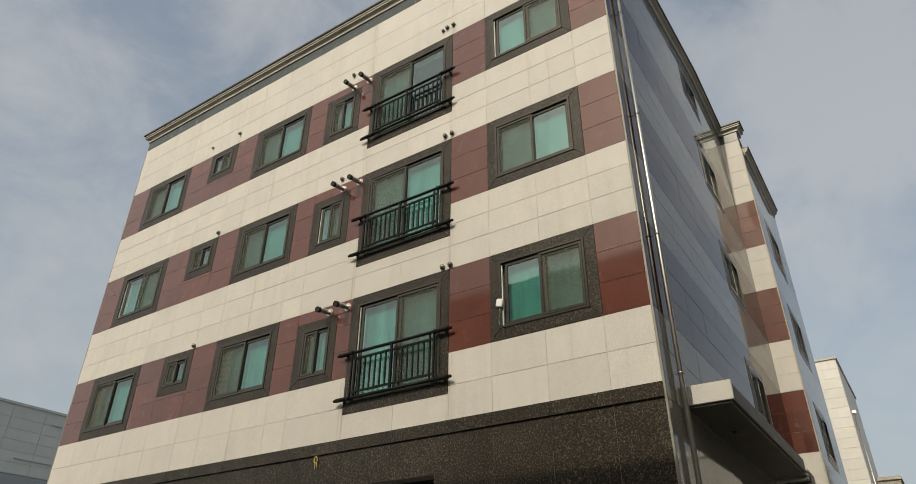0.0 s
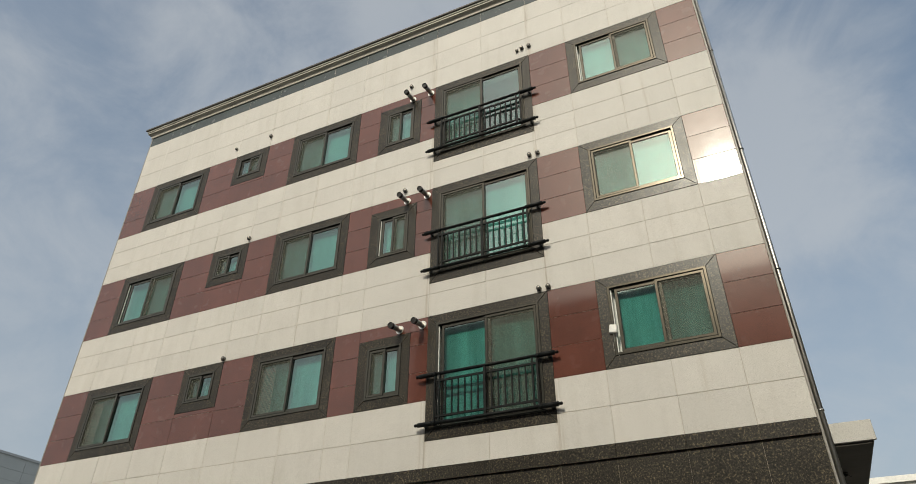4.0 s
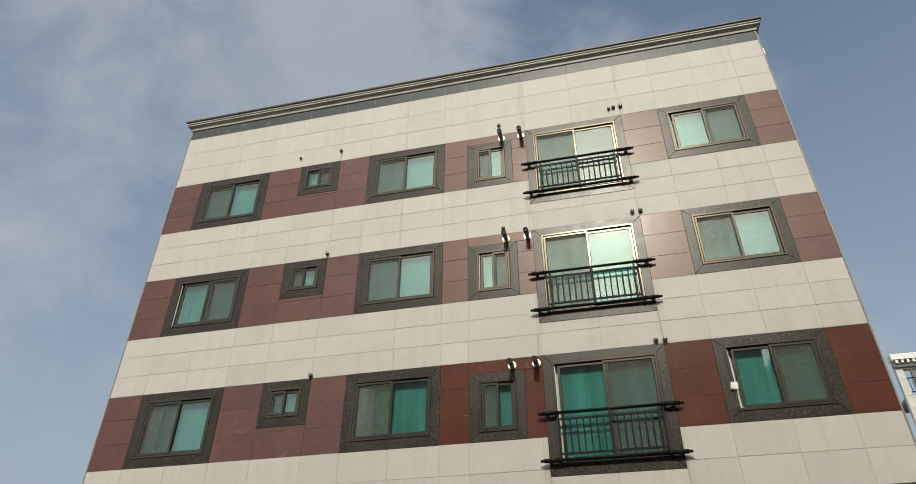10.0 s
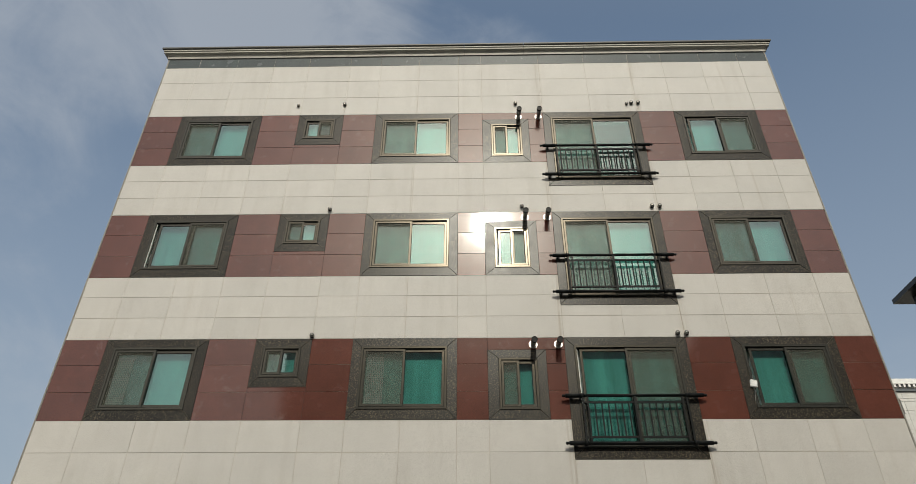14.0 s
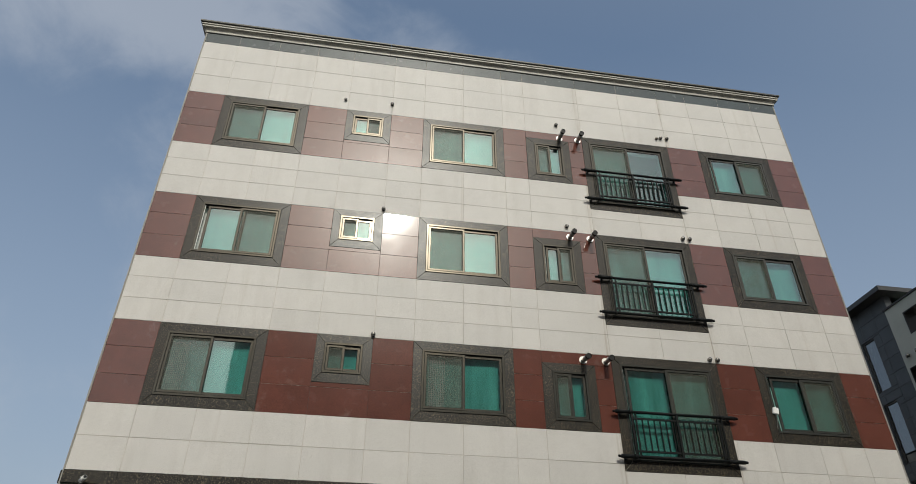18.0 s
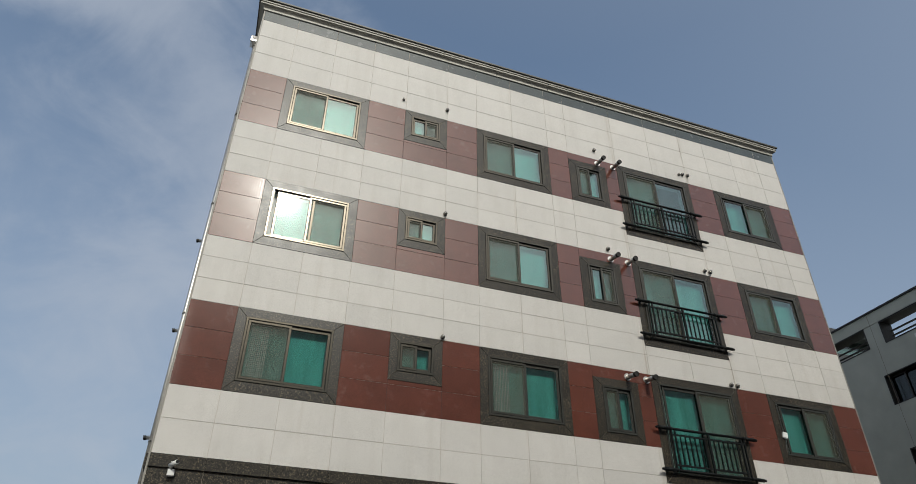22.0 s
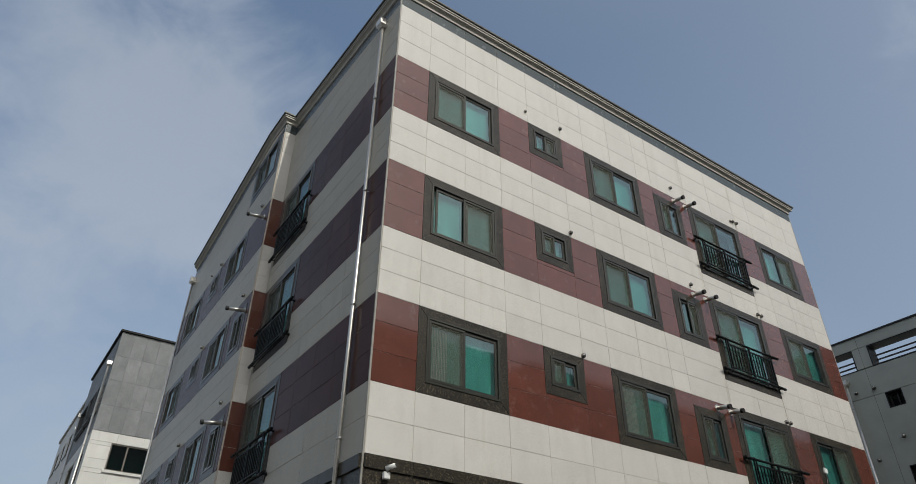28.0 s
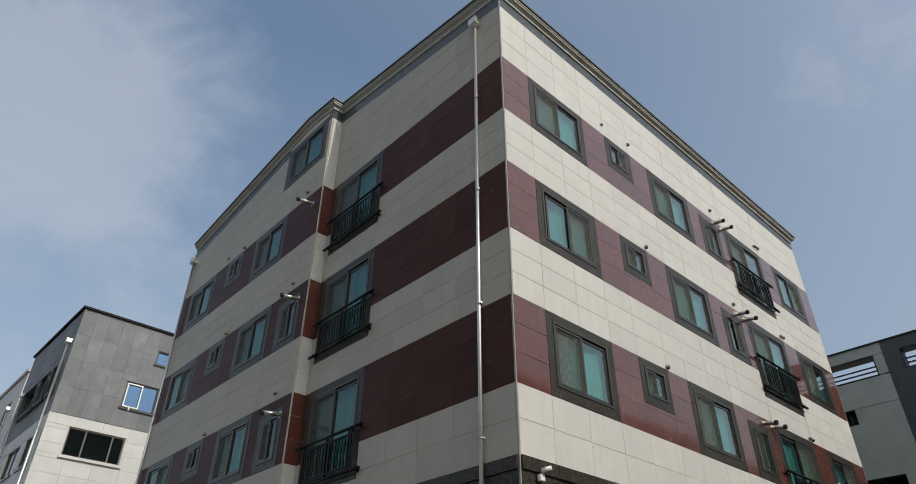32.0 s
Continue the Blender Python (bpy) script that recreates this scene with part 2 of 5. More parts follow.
def plain(name, base, rough, metal=0.0, vary=0.12, scale=6.0, bump=0.1, spec=0.5, stretch=(1, 1, 1)):
    m, N, L, B = nodes_of(name)
    mp, info = coords(N, L, stretch)
    n = noise_node(N, L, mp, scale, 5.0, 0.6)
    r = ramp_node(N, [(0.3, tuple(v * (1 - vary) for v in base)), (0.7, tuple(v * (1 + vary) for v in base))])
    L.new(n.outputs["Fac"], r.inputs["Fac"])
    L.new(r.outputs["Color"], B.inputs["Base Color"])
    n2 = noise_node(N, L, mp, scale * 4, 3.0)
    rr = N.new("ShaderNodeMapRange")
    rr.inputs["To Min"].default_value, rr.inputs["To Max"].default_value = rough * 0.75, min(1.0, rough * 1.3)
    L.new(n2.outputs["Fac"], rr.inputs["Value"])
    L.new(rr.outputs[0], B.inputs["Roughness"])
    B.inputs["Metallic"].default_value = metal
    B.inputs["Specular IOR Level"].default_value = spec
    bp = N.new("ShaderNodeBump")
    bp.inputs["Strength"].default_value, bp.inputs["Distance"].default_value = bump, 0.002
    L.new(n2.outputs["Fac"], bp.inputs["Height"])
    L.new(bp.outputs["Normal"], B.inputs["Normal"])
    return m


def glass(name, tint, rough=0.0, gloss=(0.05, 0.9), mirror=(1, 1, 1)):
    """A tinted pane: what lies behind shows through it, and it mirrors more at a slant."""
    m, N, L, B = nodes_of(name)
    N.remove(B)
    tr = N.new("ShaderNodeBsdfTransparent")
    tr.inputs["Color"].default_value = (*tint, 1)
    gl = N.new("ShaderNodeBsdfGlossy")
    gl.inputs["Roughness"].default_value = rough
    gl.inputs["Color"].default_value = (*mirror, 1)
    mp, info = coords(N, L)
    n = noise_node(N, L, mp, 1.3, 1.0)
    bp = N.new("ShaderNodeBump")
    bp.inputs["Strength"].default_value, bp.inputs["Distance"].default_value = 0.12, 0.01
    L.new(n.outputs["Fac"], bp.inputs["Height"])
    L.new(bp.outputs["Normal"], gl.inputs["Normal"])
    lw = N.new("ShaderNodeLayerWeight")
    lw.inputs["Blend"].default_value = 0.5
    pw = N.new("ShaderNodeMath")
    pw.operation = "POWER"
    pw.inputs[1].default_value = 4.0
    L.new(lw.outputs["Facing"], pw.inputs[0])
    fr = N.new("ShaderNodeMapRange")
    fr.inputs["To Min"].default_value, fr.inputs["To Max"].default_value = gloss
    L.new(pw.outputs[0], fr.inputs["Value"])
    mix = N.new("ShaderNodeMixShader")
    L.new(fr.outputs[0], mix.inputs["Fac"])
    L.new(tr.outputs[0], mix.inputs[1])
    L.new(gl.outputs[0], mix.inputs[2])
    L.new(mix.outputs[0], N["Material Output"].inputs["Surface"])
    return m


def gauze(name, base, cover):
    """Woven fly screen, finer than can be seen: part thread, part gap."""
    m, N, L, B = nodes_of(name)
    B.inputs["Base Color"].default_value = (*base, 1)
    B.inputs["Roughness"].default_value = 0.6
    mp, info = coords(N, L)
    n = noise_node(N, L, mp, 3.0, 3.0)
    rr = N.new("ShaderNodeMapRange")
    rr.inputs["To Min"].default_value, rr.inputs["To Max"].default_value = cover - 0.08, cover + 0.08
    L.new(n.outputs["Fac"], rr.inputs["Value"])
    tr = N.new("ShaderNodeBsdfTransparent")
    mix = N.new("ShaderNodeMixShader")
    L.new(rr.outputs[0], mix.inputs["Fac"])
    L.new(tr.outputs[0], mix.inputs[1])
    L.new(B.outputs[0], mix.inputs[2])
    L.new(mix.outputs[0], N["Material Output"].inputs["Surface"])
    return m


WHITE = stone("white_granite", (0.55, 0.524, 0.485), (0.37, 0.35, 0.32), (0.74, 0.71, 0.67), 105.0, 0.55, 0.22, 0.05, 0.04, 0.08, 0.42, stops=(0.33, 0.46, 0.58, 0.70), drips=((9.06, 0.10, 0.5), (11.30, 0.10, 0.55), (6.2, 0.05, 0.3), (2.1, 0.05, 0.25), (13.4, 0.05, 0.3)))
# _SIDE: polished east-wall copies of the front granite, darkened to imitate shade
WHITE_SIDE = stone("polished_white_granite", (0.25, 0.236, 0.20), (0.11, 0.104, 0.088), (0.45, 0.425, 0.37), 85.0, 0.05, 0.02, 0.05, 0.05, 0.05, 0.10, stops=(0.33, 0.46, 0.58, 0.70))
RED = stone("red_granite", (0.118, 0.038, 0.025), (0.05, 0.018, 0.013), (0.23, 0.09, 0.06), 110.0, 0.25, 0.05, 0.12, 0.12, 0.06, 0.12, 0.016, stops=(0.32, 0.48, 0.60, 0.74), dust=0.20)
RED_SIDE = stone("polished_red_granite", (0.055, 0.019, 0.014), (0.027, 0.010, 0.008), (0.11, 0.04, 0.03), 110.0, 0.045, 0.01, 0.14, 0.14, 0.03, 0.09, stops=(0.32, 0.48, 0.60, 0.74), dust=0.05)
# west-wall copies of the same granite: darkened for shade, gloss cut for dim reflections
WHITE_WEST = stone("honed_white_granite", (0.40, 0.374, 0.315), (0.20, 0.187, 0.157), (0.60, 0.565, 0.49), 95.0, 0.30, 0.06, 0.05, 0.05, 0.05, 0.04, stops=(0.33, 0.46, 0.58, 0.70))
RED_WEST = stone("honed_red_granite", (0.066, 0.031, 0.025), (0.033, 0.016, 0.0135), (0.12, 0.06, 0.048), 110.0, 0.22, 0.02, 0.14, 0.14, 0.03, 0.04, stops=(0.32, 0.48, 0.60, 0.74), dust=0.05)
RED_B = RED.node_tree.nodes["Principled BSDF"]
RED_B.inputs["Coat Weight"].default_value, RED_B.inputs["Coat Roughness"].default_value = 1.0, 0.05
RED.node_tree.links.new(RED_B.inputs["Normal"].links[0].from_socket, RED_B.inputs["Coat Normal"])
DARK = stone("dark_granite", (0.0275, 0.0245, 0.0195), (0.009, 0.008, 0.0065), (0.16, 0.125, 0.08), 42.0, 0.30, 0.04, 0.10, 0.22, 0.0, 0.24, stops=(0.37, 0.46, 0.53, 0.68), dust=0.05)
GREY = stone("grey_band", (0.062, 0.074, 0.074), (0.042, 0.05, 0.05), (0.092, 0.105, 0.105), 80.0, 0.25, 0.04, 0.08, 0.08, 0.05, 0.4)
JOINT = plain("joint_sealant", (0.44, 0.385, 0.32), 0.7, 0, 0.2, 9.0)
RED_JOINT = plain("red_joint_sealant", (0.055, 0.027, 0.022), 0.7, 0, 0.2, 9.0)
CORE = plain("wall_core", (0.32, 0.29, 0.24), 0.85)
CORNICE = plain("cornice_paint", (0.35, 0.33, 0.285), 0.5, 0, 0.14, 2.5, 0.15)
FLASH = plain("dark_flashing", (0.075, 0.072, 0.064), 0.45, 0.3, 0.12, 5.0, 0.1)
FRAME = plain("bronze_frame", (0.034, 0.035, 0.032), 0.22, 0.0, 0.12, 8.0, 0.05, 0.55)
FRAME.node_tree.nodes["Principled BSDF"].inputs["Specular Tint"].default_value = (1.0, 0.86, 0.66, 1)
TRACK = plain("frame_track", (0.03, 0.028, 0.026), 0.45)
RAIL = plain("black_rail", (0.006, 0.007, 0.007), 0.5, 0.0, 0.2, 12.0, 0.1, 0.15)
STEEL = plain("stainless_steel", (0.62, 0.595, 0.55), 0.38, 1.0, 0.06, 10.0, 0.0)
VENT_STEEL = plain("weathered_steel", (0.30, 0.28, 0.25), 0.22, 1.0, 0.2, 14.0, 0.1)
LATTICE = plain("lattice_wire", (0.30, 0.30, 0.28), 0.6)
BLACK_BAY = plain("sooty_bay", (0.035, 0.034, 0.033), 0.85, 0, 0.2, 1.5)
STEEL_DULL = plain("dull_steel", (0.42, 0.41, 0.39), 0.35, 0.9, 0.12, 10.0, 0.1)
MATTE_BLACK = plain("soot_black", (0.012, 0.011, 0.010), 0.6)
PANE = glass("tinted_pane", (0.515, 0.755, 0.73), 0.03, (0.105, 0.9))
# west-wall copy of the pane, mirror cut to imitate a dimmer reflected sky
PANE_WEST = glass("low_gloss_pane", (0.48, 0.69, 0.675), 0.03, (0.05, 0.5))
PANE_TEAL = glass("dark_teal_pane", (0.16, 0.30, 0.28), 0.01, (0.05, 0.6))
FROST = plain("frosted_glass", (0.60, 0.61, 0.58), 0.45, 0, 0.30, 2.4, 0.05, stretch=(2.2, 2.2, 0.22))
BEAD = plain("corner_bead", (0.25, 0.235, 0.205), 0.5)
PANE_CLEAR = glass("clear_pane", (0.72, 0.86, 0.84), 0.02)
PANE_DARK = glass("dark_pane", (0.25, 0.33, 0.36), 0.01, (0.20, 0.9))
# gloss is tinted to put the blue of a mirrored sky into the pane
PANE_BLUE = glass("sky_pane", (0.10, 0.16, 0.24), 0.01, (0.42, 0.92), (0.28, 0.46, 0.75))
SCREEN = gauze("fly_screen", (0.092, 0.096, 0.068), 0.41)
ROOM = plain("room_wall", (0.42, 0.40, 0.36), 0.85, 0, 0.05, 2.0)
WALL_WHITE = plain("white_box", (0.75, 0.74, 0.70), 0.5)
STRAW = plain("straw_rope", (0.55, 0.40, 0.12), 0.8)
ROOF = plain("roof_sheet", (0.10, 0.11, 0.115), 0.6, 0, 0.15)
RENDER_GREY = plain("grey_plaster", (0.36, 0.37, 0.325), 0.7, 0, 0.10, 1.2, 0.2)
SLATE = stone("black_stone", (0.050, 0.055, 0.058), (0.03, 0.032, 0.034), (0.08, 0.085, 0.088), 30.0, 0.45, 0.1, 0.25, 0.2)
ASH = stone("ash_granite", (0.182, 0.187, 0.19), (0.108, 0.112, 0.115), (0.275, 0.28, 0.285), 30.0, 0.55, 0.1, 0.18, 0.16, 0.06, 0.3)
PALE = stone("pale_tile", (0.56, 0.545, 0.51), (0.45, 0.435, 0.41), (0.68, 0.665, 0.64), 60.0, 0.5, 0.1, 0.06, 0.05, 0.08)
METAL_CLAD = plain("grey_cladding", (0.40, 0.425, 0.42), 0.5, 0.1, 0.06, 0.6, 0.05)
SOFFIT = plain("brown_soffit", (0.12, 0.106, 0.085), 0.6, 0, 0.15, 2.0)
GROUND = plain("worn_concrete", (0.165, 0.157, 0.143), 0.85, 0, 0.2, 0.8, 0.3)
BRICK_FAR = plain("far_brick", (0.50, 0.44, 0.38), 0.8, 0, 0.15, 1.0)

# ---- mesh helpers ----


def box(bm, a, b):
    """An upright box between two corners."""
    (x0, y0, z0), (x1, y1, z1) = a, b
    x0, x1, y0, y1, z0, z1 = min(x0, x1), max(x0, x1), min(y0, y1), max(y0, y1), min(z0, z1), max(z0, z1)
    v = [bm.verts.new(p) for p in ((x0, y0, z0), (x1, y0, z0), (x1, y1, z0), (x0, y1, z0), (x0, y0, z1), (x1, y0, z1), (x1, y1, z1), (x0, y1, z1))]
    for f in ((0, 3, 2, 1), (4, 5, 6, 7), (0, 1, 5, 4), (1, 2, 6, 5), (2, 3, 7, 6), (3, 0, 4, 7)):
        bm.faces.new([v[i] for i in f])
    return bm


def boxes(*pairs):
    bm = bmesh.new()
    for a, b in pairs:
        box(bm, a, b)
    return bm


def soft_box(a, b, r=0.004):
    bm = boxes((a, b))
    bmesh.ops.bevel(bm, geom=list(bm.edges), offset=r, segments=1, affect="EDGES", profile=0.5)
    return bm


def tube(bm, a, b, r, n=10, r2=None, caps=True):
    a, b = Vector(a), Vector(b)
    d = (b - a).normalized()
    side = d.cross(Vector((0, 0, 1)) if abs(d.z) < 0.9 else Vector((1, 0, 0))).normalized()
    up = side.cross(d)
    rings = []
    for p, q in ((a, r), (b, r if r2 is None else r2)):
        rings.append([bm.verts.new(p + q * (math.cos(k * math.tau / n) * side + math.sin(k * math.tau / n) * up)) for k in range(n)])
    for k in range(n):
        f = bm.faces.new((rings[0][k], rings[1][k], rings[1][(k + 1) % n], rings[0][(k + 1) % n]))
        f.smooth = True
    if caps:
        bm.faces.new(rings[0])
        bm.faces.new(rings[1][::-1])
    return bm


def ball(bm, c, r, flat=1.0, n=10):
    geo = bmesh.ops.create_uvsphere(bm, u_segments=n, v_segments=n // 2 + 1, radius=r)
    for v in geo["verts"]:
        v.co = Vector((v.co.x, v.co.y * flat, v.co.z)) + Vector(c)
    for v in geo["verts"]:
        for f in v.link_faces:
            f.smooth = True
    return bm


def mesh_of(name, bm, mat):
    me = bpy.data.meshes.new(name)
    bmesh.ops.recalc_face_normals(bm, faces=bm.faces)
    bm.to_mesh(me)
    bm.free()
    me.materials.append(mat)
    return me


def part(name, bm, mat, parent, label=""):
    ob = new(name, mesh_of(name, bm, mat))
    ob.parent = parent
    if label:
        ob["label"] = label
    return ob


def empty(name, m, label="", category="", group="", kind=""):
    ob = new(name)
    ob.empty_display_size = 0.2
    ob.matrix_world = m
    return tagged(ob, label, category, group, kind)


def thing(name, bm, mat, m, label="", category="", group="", kind=""):
    ob = new(name, mesh_of(name, bm, mat))
    ob.matrix_world = m
    return tagged(ob, label, category, group, kind)


# ---- the apartment house: plan ----
# Front wall along x at y = 0, from x = 0 to W; a wall's own frame: x along it, -y outwards, z up.
W, DEPTH, RIDGE_Y, SLOPE = 14.62, 14.8, 7.4, 0.125
BLACK_TOP, EAVE = 4.637, 14.96
BANDS = {2: (5.728, 7.256), 3: (8.596, 10.115), 4: (11.480, 12.980)}
GREY_H = 0.31
SKIN, GAP = 0.03, 0.0056


def eave(y):
    return EAVE + SLOPE * (RIDGE_Y - abs(y - RIDGE_Y))


def courses():
    rows = []

    def split(z0, z1, n, kind):
        for k in range(n):
            rows.append((z0 + (z1 - z0) * k / n, z0 + (z1 - z0) * (k + 1) / n, kind))

    split(0.0, 4.437, 4, "black")
    rows.append((4.437, BLACK_TOP, "cap"))
    split(BLACK_TOP, BANDS[2][0], 2, "white")
    for f in (2, 3, 4):
        split(*BANDS[f], 3, "red")
        if f < 4:
            split(BANDS[f][1], BANDS[f + 1][0], 3, "white")
    split(BANDS[4][1], BANDS[4][1] + 0.5625 * 6, 6, "white")
    return rows


ROWS_Z = courses()


def clip(poly, a, b, c):
    """The part of a polygon where a * u + b * z <= c."""
    out = []
    for (u0, z0), (u1, z1) in zip(poly, poly[1:] + poly[:1]):
        d0, d1 = a * u0 + b * z0 - c, a * u1 + b * z1 - c
        if d0 <= 0:
            out.append((u0, z0))
        if d0 * d1 < 0:
            k = d0 / (d0 - d1)
            out.append((u0 + k * (u1 - u0), z0 + k * (z1 - z0)))
    return out


def minus(rect, holes):
    """What is left of a rectangle once the holes are cut out, as rectangles."""
    rest = [rect]
    for hu0, hu1, hz0, hz1 in holes:
        nxt = []
        for u0, u1, z0, z1 in rest:
            if u1 <= hu0 or u0 >= hu1 or z1 <= hz0 or z0 >= hz1:
                nxt.append((u0, u1, z0, z1))
                continue
            if z0 < hz0:
                nxt.append((u0, u1, z0, hz0))
            if z1 > hz1:
                nxt.append((u0, u1, hz1, z1))
            m0, m1 = max(z0, hz0), min(z1, hz1)
            if u0 < hu0:
                nxt.append((u0, hu0, m0, m1))
            if u1 > hu1:
                nxt.append((hu1, u1, m0, m1))
        rest = nxt
    return [r for r in rest if r[1] - r[0] > 0.03 and r[3] - r[2] > 0.03]


PANEL_MESH = {}


def panel_mesh(name, poly, mat, thick):
    """A slab with a fine arris round its face, about the polygon's middle."""
    cu, cz = sum(p[0] for p in poly) / len(poly), sum(p[1] for p in poly) / len(poly)
    key = (name, mat.name, round(thick, 4), tuple((round(u - cu, 3), round(z - cz, 3)) for u, z in poly))
    if key not in PANEL_MESH:
        bm = bmesh.new()
        k = 0.003
        back = [bm.verts.new((u - cu, 0.0, z - cz)) for u, z in poly]
        edge = [bm.verts.new((u - cu, -thick + k, z - cz)) for u, z in poly]
        face = [bm.verts.new(((u - cu) * (1 - k / max(abs(u - cu), 0.02)), -thick, (z - cz) * (1 - k / max(abs(z - cz), 0.02)))) for u, z in poly]
        n = len(poly)
        for i in range(n):
            j = (i + 1) % n
            bm.faces.new((back[i], back[j], edge[j], edge[i]))
            bm.faces.new((edge[i], edge[j], face[j], face[i]))
        bm.faces.new(face)
        PANEL_MESH[key] = mesh_of(name, bm, mat)
    return PANEL_MESH[key], cu, cz


PANELS = []


def wall(name, m, length, cols, outer, inner, top=None, label="", low_white=False, z_from=0.0):
    """A wall of the house: a core with its openings and, hung before it later, the stone slabs."""
    ob = None
    bm = bmesh.new()
    us = sorted({0.0, length, *[u for h in inner for u in h[:2]], *[k * length / 12 for k in range(13)]})
    zs = sorted({z_from, EAVE, *[z for h in inner for z in h[2:]]})
    for u0, u1 in zip(us, us[1:]):
        for z0, z1 in zip(zs, zs[1:]):
            mu, mz = (u0 + u1) / 2, (z0 + z1) / 2
            if u1 - u0 < 1e-4 or any(h[0] < mu < h[1] and h[2] < mz < h[3] for h in inner):
                continue
            box(bm, (u0, -0.0255, z0), (u1, 0.22, z1))
    if top:
        for u0, u1 in zip(us, us[1:]):
            if u1 - u0 < 1e-4:
                continue
            base = max([EAVE] + [h[3] for h in inner if h[0] < (u0 + u1) / 2 < h[1]])
            v = [bm.verts.new(p) for p in ((u0, -0.0255, base), (u1, -0.0255, base), (u1, -0.0255, top(u1)), (u0, -0.0255, top(u0)), (u0, 0.22, base), (u1, 0.22, base), (u1, 0.22, top(u1)), (u0, 0.22, top(u0)))]
            for f in ((0, 1, 2, 3), (5, 4, 7, 6), (3, 2, 6, 7), (0, 4, 5, 1)):
                bm.faces.new([v[i] for i in f])
    ob = thing(name, bm, JOINT, m, label, "wall", "", "structure")
    PANELS.append((ob, length, cols, outer, top, low_white, z_from))
    return ob


MAT_OF = {"white": (WHITE, "white_panel"), "red": (RED, "red_panel"), "black": (DARK, "dark_panel"), "cap": (DARK, "dark_cap"), "grey": (GREY, "grey_panel")}


def hang_panels(ob, length, cols, outer, top, low_white, z_from):
    rng = random.Random(len(ob.name) * 7 + int(length * 100))
    cols = sorted({0.0, length, *cols})
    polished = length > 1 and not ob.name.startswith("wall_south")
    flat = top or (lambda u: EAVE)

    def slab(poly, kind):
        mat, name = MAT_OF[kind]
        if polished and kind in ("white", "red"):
            # side walls take the granite copies that carry shade in colour and gloss
            on_west = ob.name.startswith("wall_west")
            mat = (WHITE_WEST if on_west else WHITE_SIDE) if kind == "white" else (RED_WEST if on_west else RED_SIDE)
        thick = SKIN + (0.035 if kind == "cap" else 0.0)
        cu, cz = sum(p[0] for p in poly) / len(poly), sum(p[1] for p in poly) / len(poly)
        g = 0.001 if kind in ("black", "cap") else 0.0020 if kind == "red" else GAP / 2
        small = [(u - math.copysign(min(g, abs(u - cu)), u - cu), z - math.copysign(min(g, abs(z - cz)), z - cz)) for u, z in poly]
        me, cu, cz = panel_mesh(name, small, mat, thick)
        p = new(name, me)
        p.parent = ob
        tilt = 0.05 if polished else 0.10
        p.matrix_local = pose(cu, -0.001 + rng.uniform(-0.0012, 0.0012), cz, rng.gauss(0, tilt), 0, rng.gauss(0, tilt))

    # darker sealant behind the red bands
    bm = bmesh.new()
    for z0, z1, kind in ROWS_Z:
        if kind == "red" and z1 > z_from:
            for r in minus((0.004, length - 0.004, z0 + 0.002, z1 - 0.002), outer):
                box(bm, (r[0], -0.0275, r[2]), (r[1], -0.022, r[3]))
    part("joint_bed", bm, RED_JOINT, ob)
    for u0, u1 in zip(cols, cols[1:]):
        for z0, z1, kind in ROWS_Z:
            if z1 <= z_from:
                continue
            if low_white and kind in ("black", "cap"):
                kind = "white"
            for r in minus((u0, u1, z0, z1), outer):
                poly = [(r[0], r[2]), (r[1], r[2]), (r[1], r[3]), (r[0], r[3])]
                if kind == "white" and z1 > BANDS[4][1] + 0.1:
                    a0, a1 = flat(u0) - GREY_H, flat(u1) - GREY_H
                    s = (a1 - a0) / (u1 - u0)
                    poly = clip(poly, -s, 1.0, a0 - s * u0)
                if len(poly) > 2 and max(p[1] for p in poly) - min(p[1] for p in poly) > 0.03:
                    slab(poly, kind)
        for r in minus((u0, u1, 0, 99), [(h[0], h[1], -1, 100) for h in outer if h[3] > flat(u0) - GREY_H]):
            a, b = r[0], r[1]
            slab([(a, flat(a) - GREY_H), (b, flat(b) - GREY_H), (b, flat(b)), (a, flat(a))], "grey")


# ---- windows ----
FORWARD = {"outer_frame", "track", "sash", "screen_frame", "lattice", "inner_frame", "inner_pane"}
WINDOW_COUNT = [0]


def frame_ring(u0, u1, z0, z1, w, y0, y1):
    return [((u0, y0, z0), (u0 + w, y1, z1)), ((u1 - w, y0, z0), (u1, y1, z1)), ((u0 + w, y0, z0), (u1 - w, y1, z0 + w)), ((u0 + w, y0, z1 - w), (u1 - w, y1, z1))]


def ring_mesh(u0, u1, z0, z1, w, y0, y1):
    """A mitred frame with a small chamfer on its face."""
    bm = bmesh.new()
    c = min(0.006, w * 0.2)
    loops = []
    for ins, y in ((0, y1), (0, y0 + c), (c, y0), (w - c, y0), (w, y0 + c), (w, y1)):
        loops.append([bm.verts.new(p) for p in ((u0 + ins, y, z0 + ins), (u1 - ins, y, z0 + ins), (u1 - ins, y, z1 - ins), (u0 + ins, y, z1 - ins))])
    for a, b in zip(loops, loops[1:] + loops[:1]):
        for i in range(4):
            j = (i + 1) % 4
            bm.faces.new((a[i], a[j], b[j], b[i]))
    return bm


